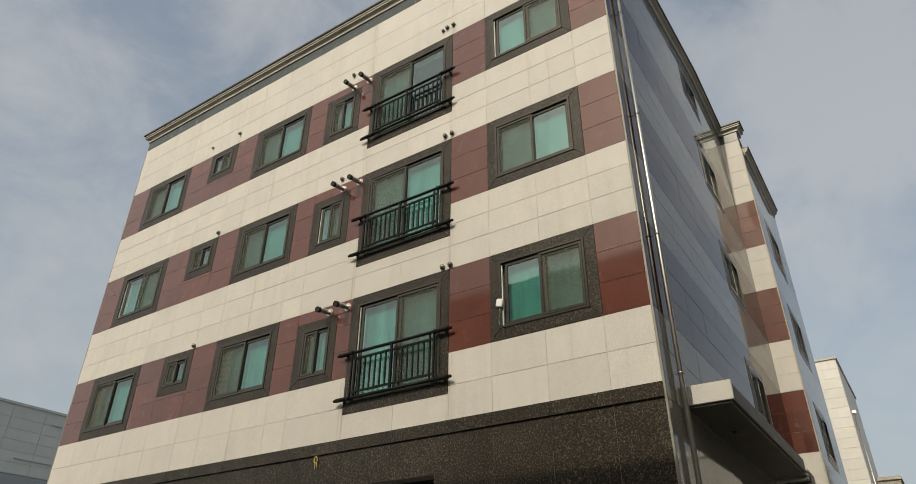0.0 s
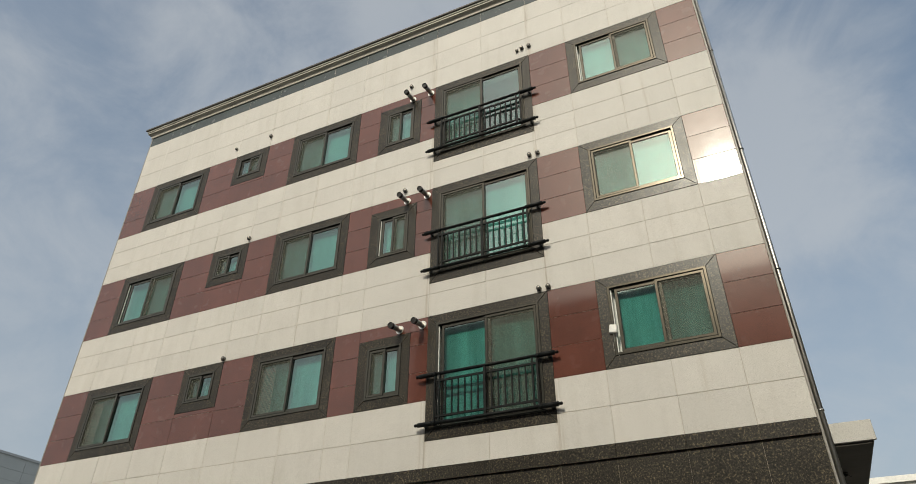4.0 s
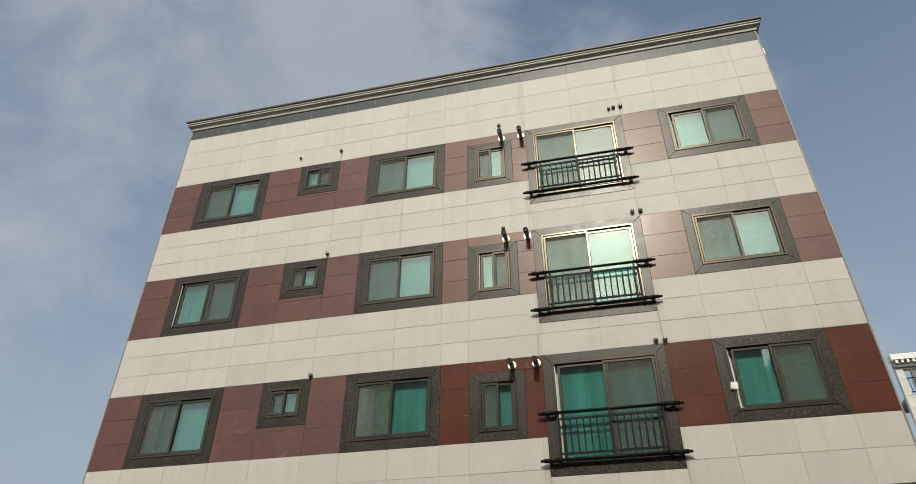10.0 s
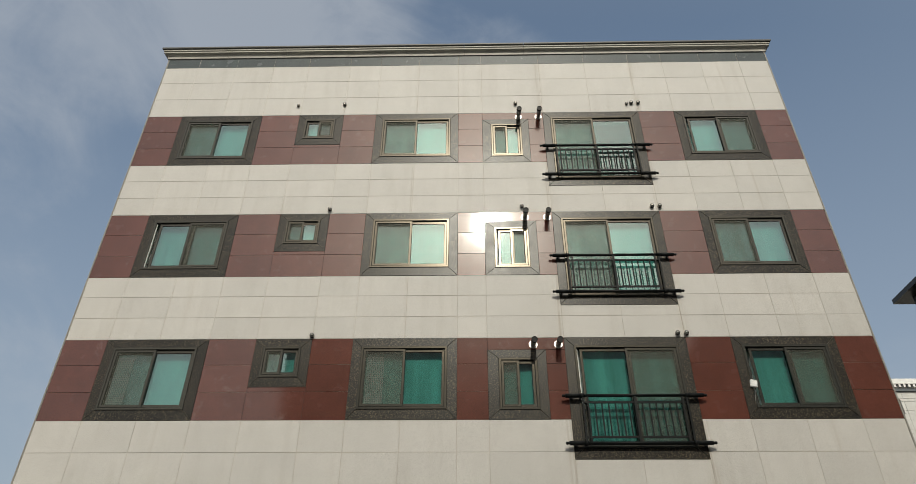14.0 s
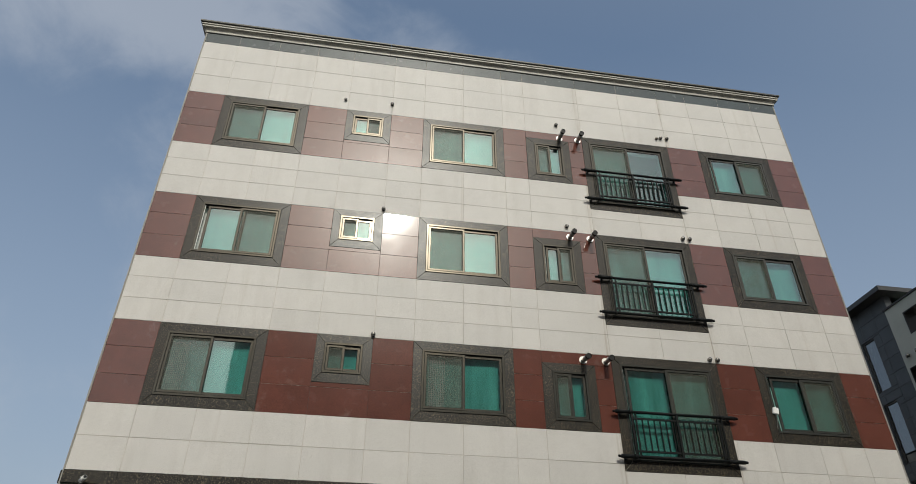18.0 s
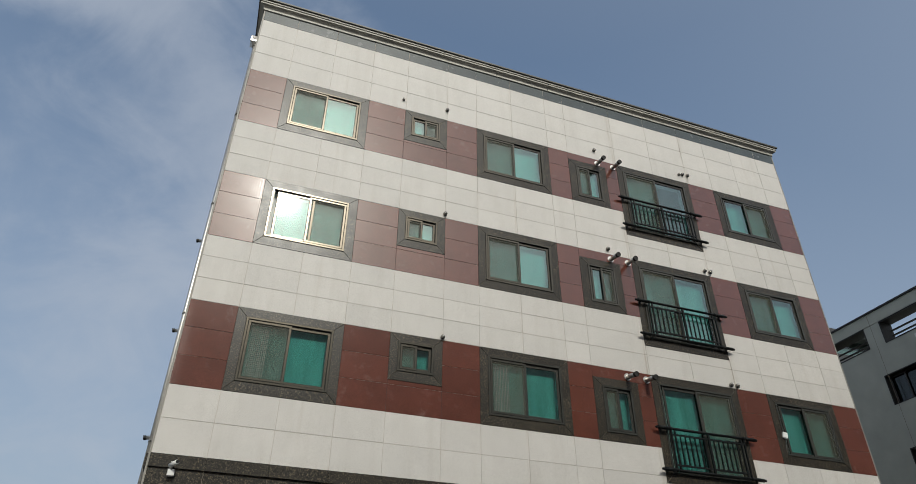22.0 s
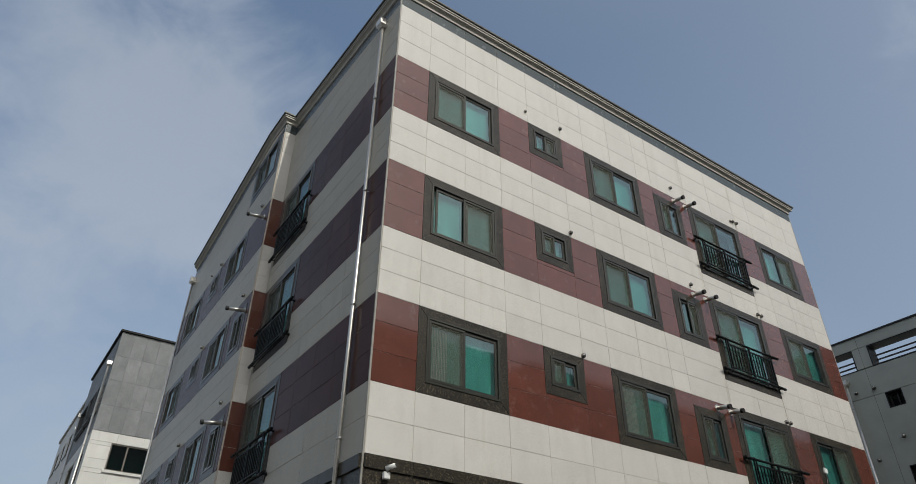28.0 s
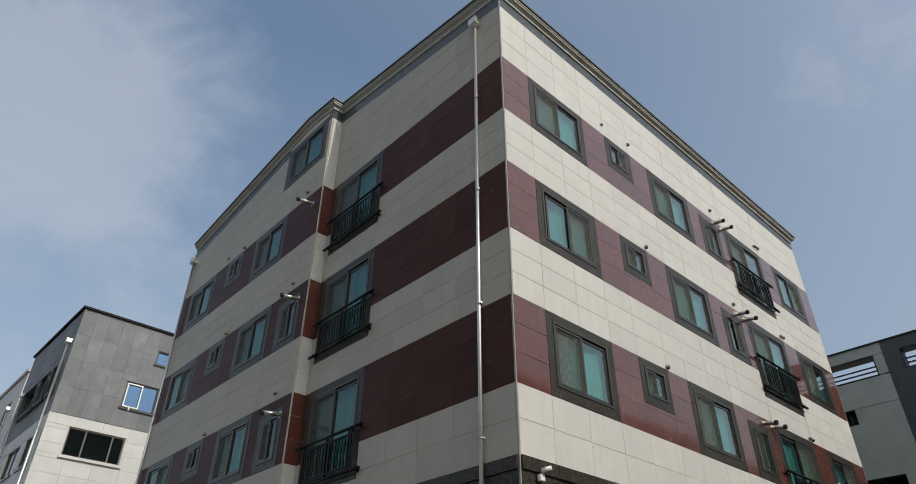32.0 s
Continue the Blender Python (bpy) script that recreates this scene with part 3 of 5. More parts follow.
def window(m, outer, inner, screen, cover=1.0, depth=0.8, label="", pane_mat=None, open_by=0.0, lattice=False, show=""):
    """A sliding window in a mitred dark granite surround. screen: the half ('l' or 'r') behind the fly screen."""
    WINDOW_COUNT[0] += 1
    win = empty("window_%d" % WINDOW_COUNT[0], m, label or "bronze-framed sliding window with green-tinted glass and fly screen", "window", "", "structure")
    ou0, ou1, oz0, oz1 = outer
    u0, u1, z0, z1 = inner
    yf, yb = -SKIN - 0.008, 0.0
    g = 0.002
    if ou1 - ou0 > 0:
        for name, quad in (
            ("sill_stone", ((ou0, oz0), (ou1, oz0), (u1, z0), (u0, z0))),
            ("head_stone", ((u0, z1), (u1, z1), (ou1, oz1), (ou0, oz1))),
            ("jamb_stone", ((ou0, oz0), (u0, z0), (u0, z1), (ou0, oz1))),
            ("jamb_stone", ((u1, z0), (ou1, oz0), (ou1, oz1), (u1, z1))),
        ):
            cu, cz = sum(p[0] for p in quad) / 4, sum(p[1] for p in quad) / 4
            quad = [(u + (cu - u) * g, z + (cz - z) * g * 3) for u, z in quad]
            bm = bmesh.new()
            f = [bm.verts.new((u, yf, z)) for u, z in quad]
            b = [bm.verts.new((u, 0.10, z)) for u, z in quad]
            bm.faces.new(f)
            for i in range(4):
                bm.faces.new((f[i], f[(i + 1) % 4], b[(i + 1) % 4], b[i]))
            bmesh.ops.bevel(bm, geom=[e for e in bm.edges if all(abs(v.co.y - yf) < 1e-6 for v in e.verts)], offset=0.003, segments=1, affect="EDGES")
            part(name, bm, DARK, win)
    fw = 0.045
    part("outer_frame", ring_mesh(u0, u1, z0, z1, fw, 0.009, 0.135), FRAME, win)
    mid = (u0 + u1) / 2
    part("track", boxes(((u0 + fw, 0.05, z1 - fw - 0.014), (u1 - fw, 0.14, z1 - fw)), ((u0 + fw, 0.05, z0 + fw), (u1 - fw, 0.14, z0 + fw + 0.012))), TRACK, win)
    a0, a1, b0, b1 = u0 + fw, mid + 0.025, mid - 0.025, u1 - fw
    zl, zh = z0 + fw, z1 - fw
    pm = pane_mat or PANE
    # glass sashes: the one that bears the screen stands in the front track
    halves = {"l": (a0, a1), "r": (b0, b1)}
    other = "r" if screen == "l" else "l"
    for half, y in ((screen, 0.072), (other, 0.045)):
        h0, h1 = halves[half]
        if half == other and open_by:
            sh = open_by if other == "l" else -open_by
            h0, h1 = h0 + sh, h1 + sh
            edge = u0 + fw if other == "l" else u1 - fw - 0.014
            part("weather_strip", boxes(((edge, y - 0.062, zl + 0.012), (edge + 0.014, y - 0.040, zh - 0.014))), WALL_WHITE, win, "white weather strip on the jamb")
        sash = part("sash", ring_mesh(h0, h1, zl + 0.008, zh - 0.012, 0.052, y, y + 0.026), FRAME, win)
        part("pane", boxes(((h0 + 0.04, y + 0.012, zl + 0.046), (h1 - 0.04, y + 0.018, zh - 0.05))), pm, sash, "green-tinted glass pane")
    h0, h1 = halves[screen]
    fly = part("screen_frame", ring_mesh(h0, h1, zl + 0.004, zh - 0.006, 0.048, 0.018, 0.040), FRAME, win)
    bm = bmesh.new()
    bm.faces.new([bm.verts.new(p) for p in ((h0 + 0.03, 0.031, zl + 0.034), (h1 - 0.03, 0.031, zl + 0.034), (h1 - 0.03, 0.031, zh - 0.036), (h0 + 0.03, 0.031, zh - 0.036))])
    part("fly_screen", bm, SCREEN, fly, "grey woven fly screen")
    # the room behind, closed on all sides
    e = 0.25
    bm = bmesh.new()
    x0, x1, y0, y1, q0, q1 = u0 - e, u1 + e, 0.225, 0.225 + depth, z0 - 0.15, z1 + 0.12
    v = [bm.verts.new(p) for p in ((x0, y0, q0), (x1, y0, q0), (x1, y1, q0), (x0, y1, q0), (x0, y0, q1), (x1, y0, q1), (x1, y1, q1), (x0, y1, q1))]
    for f in ((0, 1, 2, 3), (7, 6, 5, 4), (1, 5, 6, 2), (3, 2, 6, 7), (0, 3, 7, 4)):
        bm.faces.new([v[i] for i in f])
    part("room_reveal", bm, ROOM, win)
    part("lining", boxes(*frame_ring(u0 - 0.001, u1 + 0.001, z0 - 0.001, z1 + 0.001, 0.02, 0.066, 0.224)), WALL_WHITE, win)
    # the inner window, of obscured glass in white frames
    part("inner_frame", ring_mesh(u0 + 0.02, u1 - 0.02, z0 + 0.02, z1 - 0.02, 0.045, 0.156, 0.20), WALL_WHITE, win)
    n0, n1 = u0 + 0.06, u1 - 0.06
    if cover < 1:
        n0, n1 = ((n0, n0 + (n1 - n0) * max(0.5, cover)) if (show or "lr"[other == "l"]) == "l" else (n1 - (n1 - n0) * max(0.5, cover), n1)) if cover > 0 else (0, 0)
    if n1 > n0:
        inner_pane = part("inner_pane", boxes(((n0, 0.170, z0 + 0.06), (n1, 0.176, z1 - 0.06))), FROST, win, "obscured white inner pane")
        part("inner_stile", boxes((((n0 + n1) / 2 - 0.025, 0.160, z0 + 0.06), ((n0 + n1) / 2 + 0.025, 0.169, z1 - 0.06))), WALL_WHITE, inner_pane)
    if lattice:
        bm = bmesh.new()
        l0, l1, q0, q1 = h0 + 0.12 * (h1 - h0), h0 + 0.50 * (h1 - h0), zl + 0.05, zl + 0.86 * (zh - zl)
        for k in range(10):
            u = l0 + (l1 - l0) * k / 9
            box(bm, (u - 0.0025, 0.046, q0), (u + 0.0025, 0.051, q1))
        for k in range(26):
            z = q0 + (q1 - q0) * k / 25
            box(bm, (l0, 0.045, z - 0.0025), (l1, 0.046, z + 0.0025))
        part("lattice", bm, LATTICE, win, "grey wire lattice behind the screen")
    for ob in win.children:
        if ob.name.split(".")[0] in FORWARD:
            ob.location.y = -0.062
    return win


# ---- fittings ----


def railing(m, u0, u1, zb, group="balcony railings"):
    """Black tube guard before a tall window: long fixing rails, thin rails, uprights."""
    r = empty("balcony_railing", m, "black painted metal guard rail fixed before a tall window", "railing", group)
    y = -0.13
    lo, hi = zb, zb + 0.815
    for z in (lo, hi):
        rail = part("fixing_rail", tube(bmesh.new(), (u0 + 0.12, y, z), (u1 - 0.12, y, z), 0.027), RAIL, r)
        for u, s in ((u0, 1), (u1, -1)):
            bm = bmesh.new()
            tube(bm, (u + s * 0.05, y, z), (u + s * 0.34, y, z), 0.036, 10)
            tube(bm, (u + s * 0.02, y, z), (u + s * 0.05, y, z), 0.020, 10)
            ball(bm, (u + s * 0.012, y, z), 0.026)
            tube(bm, (u + s * 0.30, y, z), (u + s * 0.36, y, z), 0.040, 10)
            tube(bm, (u + s * 0.16, y, z), (u + s * 0.16, -SKIN, z), 0.016, 8)
            tube(bm, (u + s * 0.16, -SKIN - 0.012, z), (u + s * 0.16, -SKIN, z), 0.04, 10)
            part("end_bracket", bm, RAIL, r)
    a, b, c = u0 + 0.36, u1 - 0.36, (u0 + u1) / 2
    for z in (lo + 0.10, hi - 0.12):
        part("thin_rail", boxes(((a, y - 0.013, z - 0.016), (b, y + 0.016, z + 0.016))), RAIL, r)
    for u in (a - 0.02, a + 0.06, b - 0.06, b + 0.02):
        part("end_post", boxes(((u - 0.014, y - 0.014, lo), (u + 0.014, y + 0.014, hi))), RAIL, r)
    for u in (c,):
        part("centre_post", boxes(((u - 0.02, y - 0.02, lo), (u + 0.02, y + 0.02, hi))), RAIL, r)
    n = 7
    for s0, s1 in ((a + 0.06, c), (c, b - 0.06)):
        for k in range(1, n):
            u = s0 + (s1 - s0) * k / n
            part("baluster", boxes(((u - 0.0105, y - 0.0105, lo + 0.10), (u + 0.0105, y + 0.0105, hi - 0.12))), RAIL, r)
    return r


def exhaust(m, u, z, length=0.34, rise=-0.06):
    e = empty("exhaust_pipe", m, "short stainless boiler flue pipe with sooty dark end", "flue", "boiler flues")
    a, b = Vector((u, -SKIN, z)), Vector((u, -SKIN - length, z + rise))
    d = (b - a).normalized()
    part("tube", tube(bmesh.new(), a, b - d * 0.06, 0.048, 14), STEEL_DULL, e)
    bm = tube(bmesh.new(), b - d * 0.06, b, 0.055, 14, caps=False)
    tube(bm, b - d * 0.01, b - d * 0.012, 0.048, 14)
    part("flue_end", bm, MATTE_BLACK, e, "sooty dark flue end")
    part("flange", tube(bmesh.new(), (u, -SKIN - 0.012, z), (u, -SKIN + 0.004, z), 0.078, 18), STEEL, e)
    return e


def vent(m, u, z, r=0.043):
    v = empty("vent_hood", m, "small round stainless wall vent hood", "vent", "wall vents")
    bm = bmesh.new()
    tube(bm, (u, -SKIN, z), (u, -SKIN - r * 1.1, z), r, 12)
    ball(bm, (u, -SKIN - r * 1.1, z), r, 0.7, 12)
    part("hood", bm, VENT_STEEL, v)
    part("mouth", boxes(((u - r * 0.6, -SKIN - r * 1.5, z - r * 1.0), (u + r * 0.6, -SKIN - r * 0.5, z - r * 0.45))), MATTE_BLACK, v, "dark vent mouth")
    return v


def downpipe(m, u, z0, z1, y=-0.10, r=0.036, clamps=()):
    d = empty("downpipe", m, "bright stainless rainwater downpipe with hopper head on the wall", "downpipe", "downpipes")
    part("pipe", tube(bmesh.new(), (u, y, z0), (u, y, z1 - 0.02), r, 14), STEEL, d)
    bm = bmesh.new()
    geo = []
    lo, hi = 0.06, 0.115
    ring0 = [bm.verts.new((u + a * lo, y + b * lo, z1 - 0.04)) for a, b in ((-1, -1), (1, -1), (1, 1), (-1, 1))]
    ring1 = [bm.verts.new((u + a * hi, y + b * hi, z1 + 0.02)) for a, b in ((-1, -1), (1, -1), (1, 1), (-1, 1))]
    ring2 = [bm.verts.new((u + a * hi, y + b * hi, z1 + 0.20)) for a, b in ((-1, -1), (1, -1), (1, 1), (-1, 1))]
    bm.faces.new(ring0)
    bm.faces.new(ring2)
    for p, q in ((ring0, ring1), (ring1, ring2)):
        for i in range(4):
            bm.faces.new((p[i], p[(i + 1) % 4], q[(i + 1) % 4], q[i]))
    part("hopper", bm, STEEL, d)
    for z in clamps:
        bm = bmesh.new()
        tube(bm, (u, y, z - 0.015), (u, y, z + 0.015), r + 0.008, 14)
        tube(bm, (u, y, z), (u + 0.02, 0, z), 0.008, 6)
        tube(bm, (u + r + 0.005, y, z), (u + r + 0.05, y - 0.02, z), 0.012, 6)
        part("clamp", bm, STEEL_DULL, d)
    return d


# ---- the apartment house: front ----
I4 = Matrix.Identity(4)
COLS = [0.792, 1.73, 2.655, 3.52, 4.537, 5.287, 6.22, 7.173, 7.717, 9.10, 10.20, 11.28, 12.08, 13.01, 13.927]
SPANS = {"A": (0.792, 2.655), "B": (3.52, 4.537), "C": (5.287, 7.173), "D": (7.717, 8.757), "E": (9.10, 11.28), "F": (12.08, 13.927)}


def opening(kind, floor, span):
    """The outer edge of the surround and the clear opening, by kind of window and floor."""
    lo, hi = BANDS[floor]
    u0, u1 = span
    if kind == "small":
        o = (u0, u1, hi - 0.93, hi)
        return o, (u0 + 0.155, u1 - 0.17, hi - 0.75, hi - 0.16)
    if kind == "slim":
        o = (u0, u1, lo, lo + 1.29)
        return o, (u0 + 0.19, u1 - 0.165, lo + 0.17, lo + 1.13)
    if kind == "tall":
        o = (u0, u1, lo - 0.67, hi)
        return o, (u0 + 0.16, u1 - 0.165, lo - 0.49, hi - 0.165)
    o = (u0, u1, lo, hi)
    return o, (u0 + 0.165, u1 - 0.175, lo + 0.185, hi - 0.165)


KIND = {"A": "wide", "B": "small", "C": "wide", "D": "slim", "E": "tall", "F": "wide"}
SCREENS = {4: dict(A="l", B="r", C="l", D="l", E="l", F="r"), 3: dict(A="r", B="l", C="l", D="r", E="l", F="l"), 2: dict(A="l", B="l", C="l", D="l", E="r", F="r")}
COVERS = {4: dict(A=1, B=0.5, C=1, D=1, E=0.5, F=1), 3: dict(A=1, B=1, C=1, D=1, E=1, F=1), 2: dict(A=1, B=1, C=1, D=1, E=1, F=1)}
front = [(f, k, *opening(KIND[k], f, SPANS[k])) for f in (2, 3, 4) for k in "ABCDEF"]
GARAGE = (7.6, 11.05, 0.0, 3.865)
wall_south = wall("wall_south", I4, W, COLS, [x[2] for x in front] + [GARAGE], [x[3] for x in front] + [GARAGE], None, "granite-clad house front, pale slabs striped with polished red bands")
for f, k, o, i in front:
    window(I4, o, i, SCREENS[f][k], COVERS[f][k], lattice=(f == 2 and k in "AC"), open_by={(3, "A"): 0.07, (2, "E"): 0.05, (2, "F"): 0.06, (4, "F"): 0.05, (3, "D"): 0.03}.get((f, k), 0.0), show={(4, "B"): "l", (4, "E"): "l"}.get((f, k), ""))
    if k == "E":
        railing(I4, 8.97, 11.40, BANDS[f][0] - 0.435)
for f in (2, 3, 4):
    hi = BANDS[f][1]
    exhaust(I4, 8.54, hi - 0.14)
    exhaust(I4, 8.99, hi - 0.14)
    up = {2: 0.055, 3: 0.10, 4: 0.25}[f]
    vent(I4, 4.53, hi + up + (0.06 if f == 4 else 0.0))
    vent(I4, 11.31, hi + up + 0.01)
    vent(I4, 11.15, hi + up + 0.01)
    if f > 2:
        vent(I4, 8.49, hi + up + 0.03)
vent(I4, 3.45, BANDS[4][1] + 0.29, 0.035)
vent(I4, 11.04, BANDS[4][1] + 0.23, 0.035)

# ---- the apartment house: sides ----


def side_matrix(x, y, yaw):
    return pose(x, y, 0, 0, 0, yaw)


# west wall, near part: from its far end at y = 6.24 to the corner
Y1, L1_LEAN = 6.24, -0.5
M_W1 = side_matrix(0.055, Y1, -90 + L1_LEAN)
w1_top = lambda u: eave(Y1 - u)  # noqa: E731
w1_open = [(f, *opening("tall", f, (Y1 - 6.04, Y1 - 4.0))) for f in (2, 3, 4)]
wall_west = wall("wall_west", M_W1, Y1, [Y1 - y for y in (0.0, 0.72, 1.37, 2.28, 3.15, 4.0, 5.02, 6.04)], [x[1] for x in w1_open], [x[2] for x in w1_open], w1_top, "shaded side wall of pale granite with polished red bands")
for n, (f, o, i) in enumerate(w1_open):
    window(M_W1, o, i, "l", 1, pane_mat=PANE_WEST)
    railing(M_W1, Y1 - 6.12, Y1 - 3.78, BANDS[f][0] - 0.53)
downpipe(M_W1, Y1 - 0.67, 0.3, 14.5, -0.10, 0.036, (5.0, 7.3, 9.75, 12.2))
# west wall, far part, stepped out
X2 = -0.27
M_W2 = side_matrix(-0.15, DEPTH, -90 - 0.8)
L2 = DEPTH - Y1
w2_top = lambda u: eave(DEPTH - u)  # noqa: E731


def far(y):
    return DEPTH - y


w2_open = []
for f in (2, 3, 4):
    if f < 4:
        w2_open.append((f, "slim", *opening("slim", f, (far(7.55), far(6.5)))))
    w2_open.append((f, "wide", *opening("wide", f, (far(9.75), far(7.95)))))
    w2_open.append((f, "small", *opening("small", f, (far(11.5), far(10.5)))))
    w2_open.append((f, "wide", *opening("wide", f, (far(14.15), far(12.3)))))
w2_open.append((5, "attic", (far(8.55), far(6.4), 14.1, 15.62), (far(8.35), far(6.6), 14.28, 15.45)))
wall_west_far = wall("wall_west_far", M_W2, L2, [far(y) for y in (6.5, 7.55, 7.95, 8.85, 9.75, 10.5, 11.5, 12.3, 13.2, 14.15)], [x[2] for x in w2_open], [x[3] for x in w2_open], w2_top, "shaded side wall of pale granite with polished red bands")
for n, (f, kind, o, i) in enumerate(w2_open):
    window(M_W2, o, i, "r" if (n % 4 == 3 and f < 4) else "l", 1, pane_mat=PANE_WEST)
for f in (2, 3, 4):
    hi = BANDS[f][1]
    exhaust(M_W2, far(6.62), hi - 0.40, 0.46)
    vent(M_W2, far(10.5), hi + 0.08)
    vent(M_W2, far(6.95), hi + 0.18, 0.045)
vent(M_W2, far(11.6), BANDS[4][1] + 0.2, 0.035)
downpipe(M_W2, far(14.62), 0.3, 14.35, -0.10, 0.036, (6.2, 8.9, 11.6))
# the step between them, facing the street
M_W3 = side_matrix(X2, Y1, 0)
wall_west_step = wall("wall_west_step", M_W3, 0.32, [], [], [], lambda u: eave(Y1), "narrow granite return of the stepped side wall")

# east wall, near part
Y3 = 10.05
M_E1 = side_matrix(W, 0.0, 90)
e1_top = lambda u: eave(u)  # noqa: E731
e1_open = [(f, (6.0, 7.6, BANDS[f][0] - 0.14, BANDS[f][0] + 1.20), (6.14, 7.46, BANDS[f][0], BANDS[f][0] + 1.06)) for f in (2, 3, 4)] + [(5, (5.75, 7.2, 14.1, 15.2), (5.9, 7.05, 14.25, 15.05))]
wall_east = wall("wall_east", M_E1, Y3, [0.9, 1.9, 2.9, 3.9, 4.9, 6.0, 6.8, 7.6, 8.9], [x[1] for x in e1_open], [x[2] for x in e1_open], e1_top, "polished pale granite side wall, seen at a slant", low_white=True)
for f, o, i in e1_open:
    window(M_E1, o, i, "l", 1)
downpipe(M_E1, 0.53, 0.3, 14.62, -0.10, 0.036, (4.9, 7.1, 9.5, 12.0))
M_E2 = side_matrix(W, Y3, 0)
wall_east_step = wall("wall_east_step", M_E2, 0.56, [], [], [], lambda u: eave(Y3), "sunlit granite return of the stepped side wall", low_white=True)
M_E3 = side_matrix(W + 0.56, Y3, 90)
L3 = DEPTH - Y3
e3_open = [(f, *opening("wide", f, (1.2, 3.0))) for f in (2, 3, 4)]
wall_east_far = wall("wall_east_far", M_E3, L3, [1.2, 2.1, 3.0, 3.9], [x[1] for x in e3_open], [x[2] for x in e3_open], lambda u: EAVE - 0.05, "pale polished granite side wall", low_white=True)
for f, o, i in e3_open:
    window(M_E3, o, i, "l", 1)
# rear wall, out of sight, closes the house
thing("wall_north", boxes(((-0.15, DEPTH, 0), (W + 0.56, DEPTH + 0.22, EAVE))), WHITE, I4, "plain pale rear wall closing the house", "wall", "", "structure")
thing("corner_trim", boxes(((-0.030, -0.030, 0.0), (-0.003, -0.003, EAVE))), BEAD, I4, "slim metal corner bead on the house edge", "trim", "", "structure")
thing("corner_trim", boxes(((W + 0.003, -0.030, 0.0), (W + 0.030, -0.003, EAVE))), BEAD, I4, "slim metal corner bead on the house edge", "trim", "", "structure")

# cornice
PROFILE = [(0.0, 0.014), (0.055, 0.014), (0.055, 0.088), (0.063, 0.102), (0.082, 0.118), (0.108, 0.130), (0.137, 0.135), (0.137, 0.172), (0.118, 0.175), (0.118, 0.187), (0.155, 0.191), (0.155, 0.240), (0.0, 0.252)]
FLASHING = [(0.0, 0.254), (0.150, 0.2425), (0.186, 0.2425), (0.190, 0.250), (0.190, 0.288), (0.0, 0.30)]


def sweep(path, profile, normals):
    """A moulding along a path; normals: outward way (x, y) of each point, already mitred."""
    bm = bmesh.new()
    loops = []
    for p, n in zip(path, normals):
        loops.append([bm.verts.new((p[0] + n[0] * o, p[1] + n[1] * o, p[2] + h)) for o, h in profile])
    for a, b in zip(loops, loops[1:]):
        for i in range(len(profile) - 1):
            bm.faces.new((a[i], a[i + 1], b[i + 1], b[i]))
    bm.faces.new(loops[0])
    bm.faces.new(loops[-1][::-1])
    return bm


def mould(name, path, normals):
    """A stretch of the eaves moulding with the metal flashing that caps it."""
    body = part(name, sweep(path, PROFILE, normals), CORNICE, cornice)
    part("flashing", sweep(path, FLASHING, normals), FLASH, body, "dark metal roof flashing")


cornice = empty("cornice", I4, "moulded beige cornice along the house eaves", "cornice", "", "structure")
XW, XS = 0.055, X2
for k in range(10):
    a, b = W * k / 10, W * (k + 1) / 10
    mould("front_moulding", [(a + (0.004 if k else 0), 0, EAVE), (b - (0.004 if k < 9 else 0), 0, EAVE)], [(-1 if k == 0 else 0, -1), (1 if k == 9 else 0, -1)])
# black strip drawn in for the shadow gap below the moulding
part("backing", boxes(((0.01, -0.036, EAVE + 0.001), (W - 0.01, 0.05, EAVE + 0.013)), ((0.01, -0.02, EAVE + 0.013), (W - 0.01, 0.05, EAVE + 0.24))), MATTE_BLACK, cornice, "black strip standing for the shadow under the moulding")
mould("west_moulding", [(0, 0, EAVE), (XW, Y1, eave(Y1))], [(-1, -1), (-1, -1)])
mould("step_moulding", [(XW, Y1, eave(Y1)), (XS, Y1, eave(Y1))], [(-1, -1), (-1, -1)])
mould("far_moulding", [(XS, Y1, eave(Y1)), (XS + 0.02, RIDGE_Y, eave(RIDGE_Y)), (-0.15, DEPTH, eave(DEPTH))], [(-1, -1), (-1, 0), (-1, 0)])
mould("east_moulding", [(W, 0, EAVE), (W, RIDGE_Y, eave(RIDGE_Y)), (W, Y3, eave(Y3))], [(1, -1), (1, 0), (1, -1)])
mould("step_moulding", [(W, Y3, eave(Y3)), (W + 0.56, Y3, eave(Y3)), (W + 0.56, Y3 + 0.4, eave(Y3))], [(1, -1), (1, -1), (1, 0)])
mould("far_moulding", [(W + 0.56, Y3 + 0.4, EAVE - 0.05), (W + 0.56, DEPTH, EAVE - 0.05)], [(1, 0), (1, 0)])
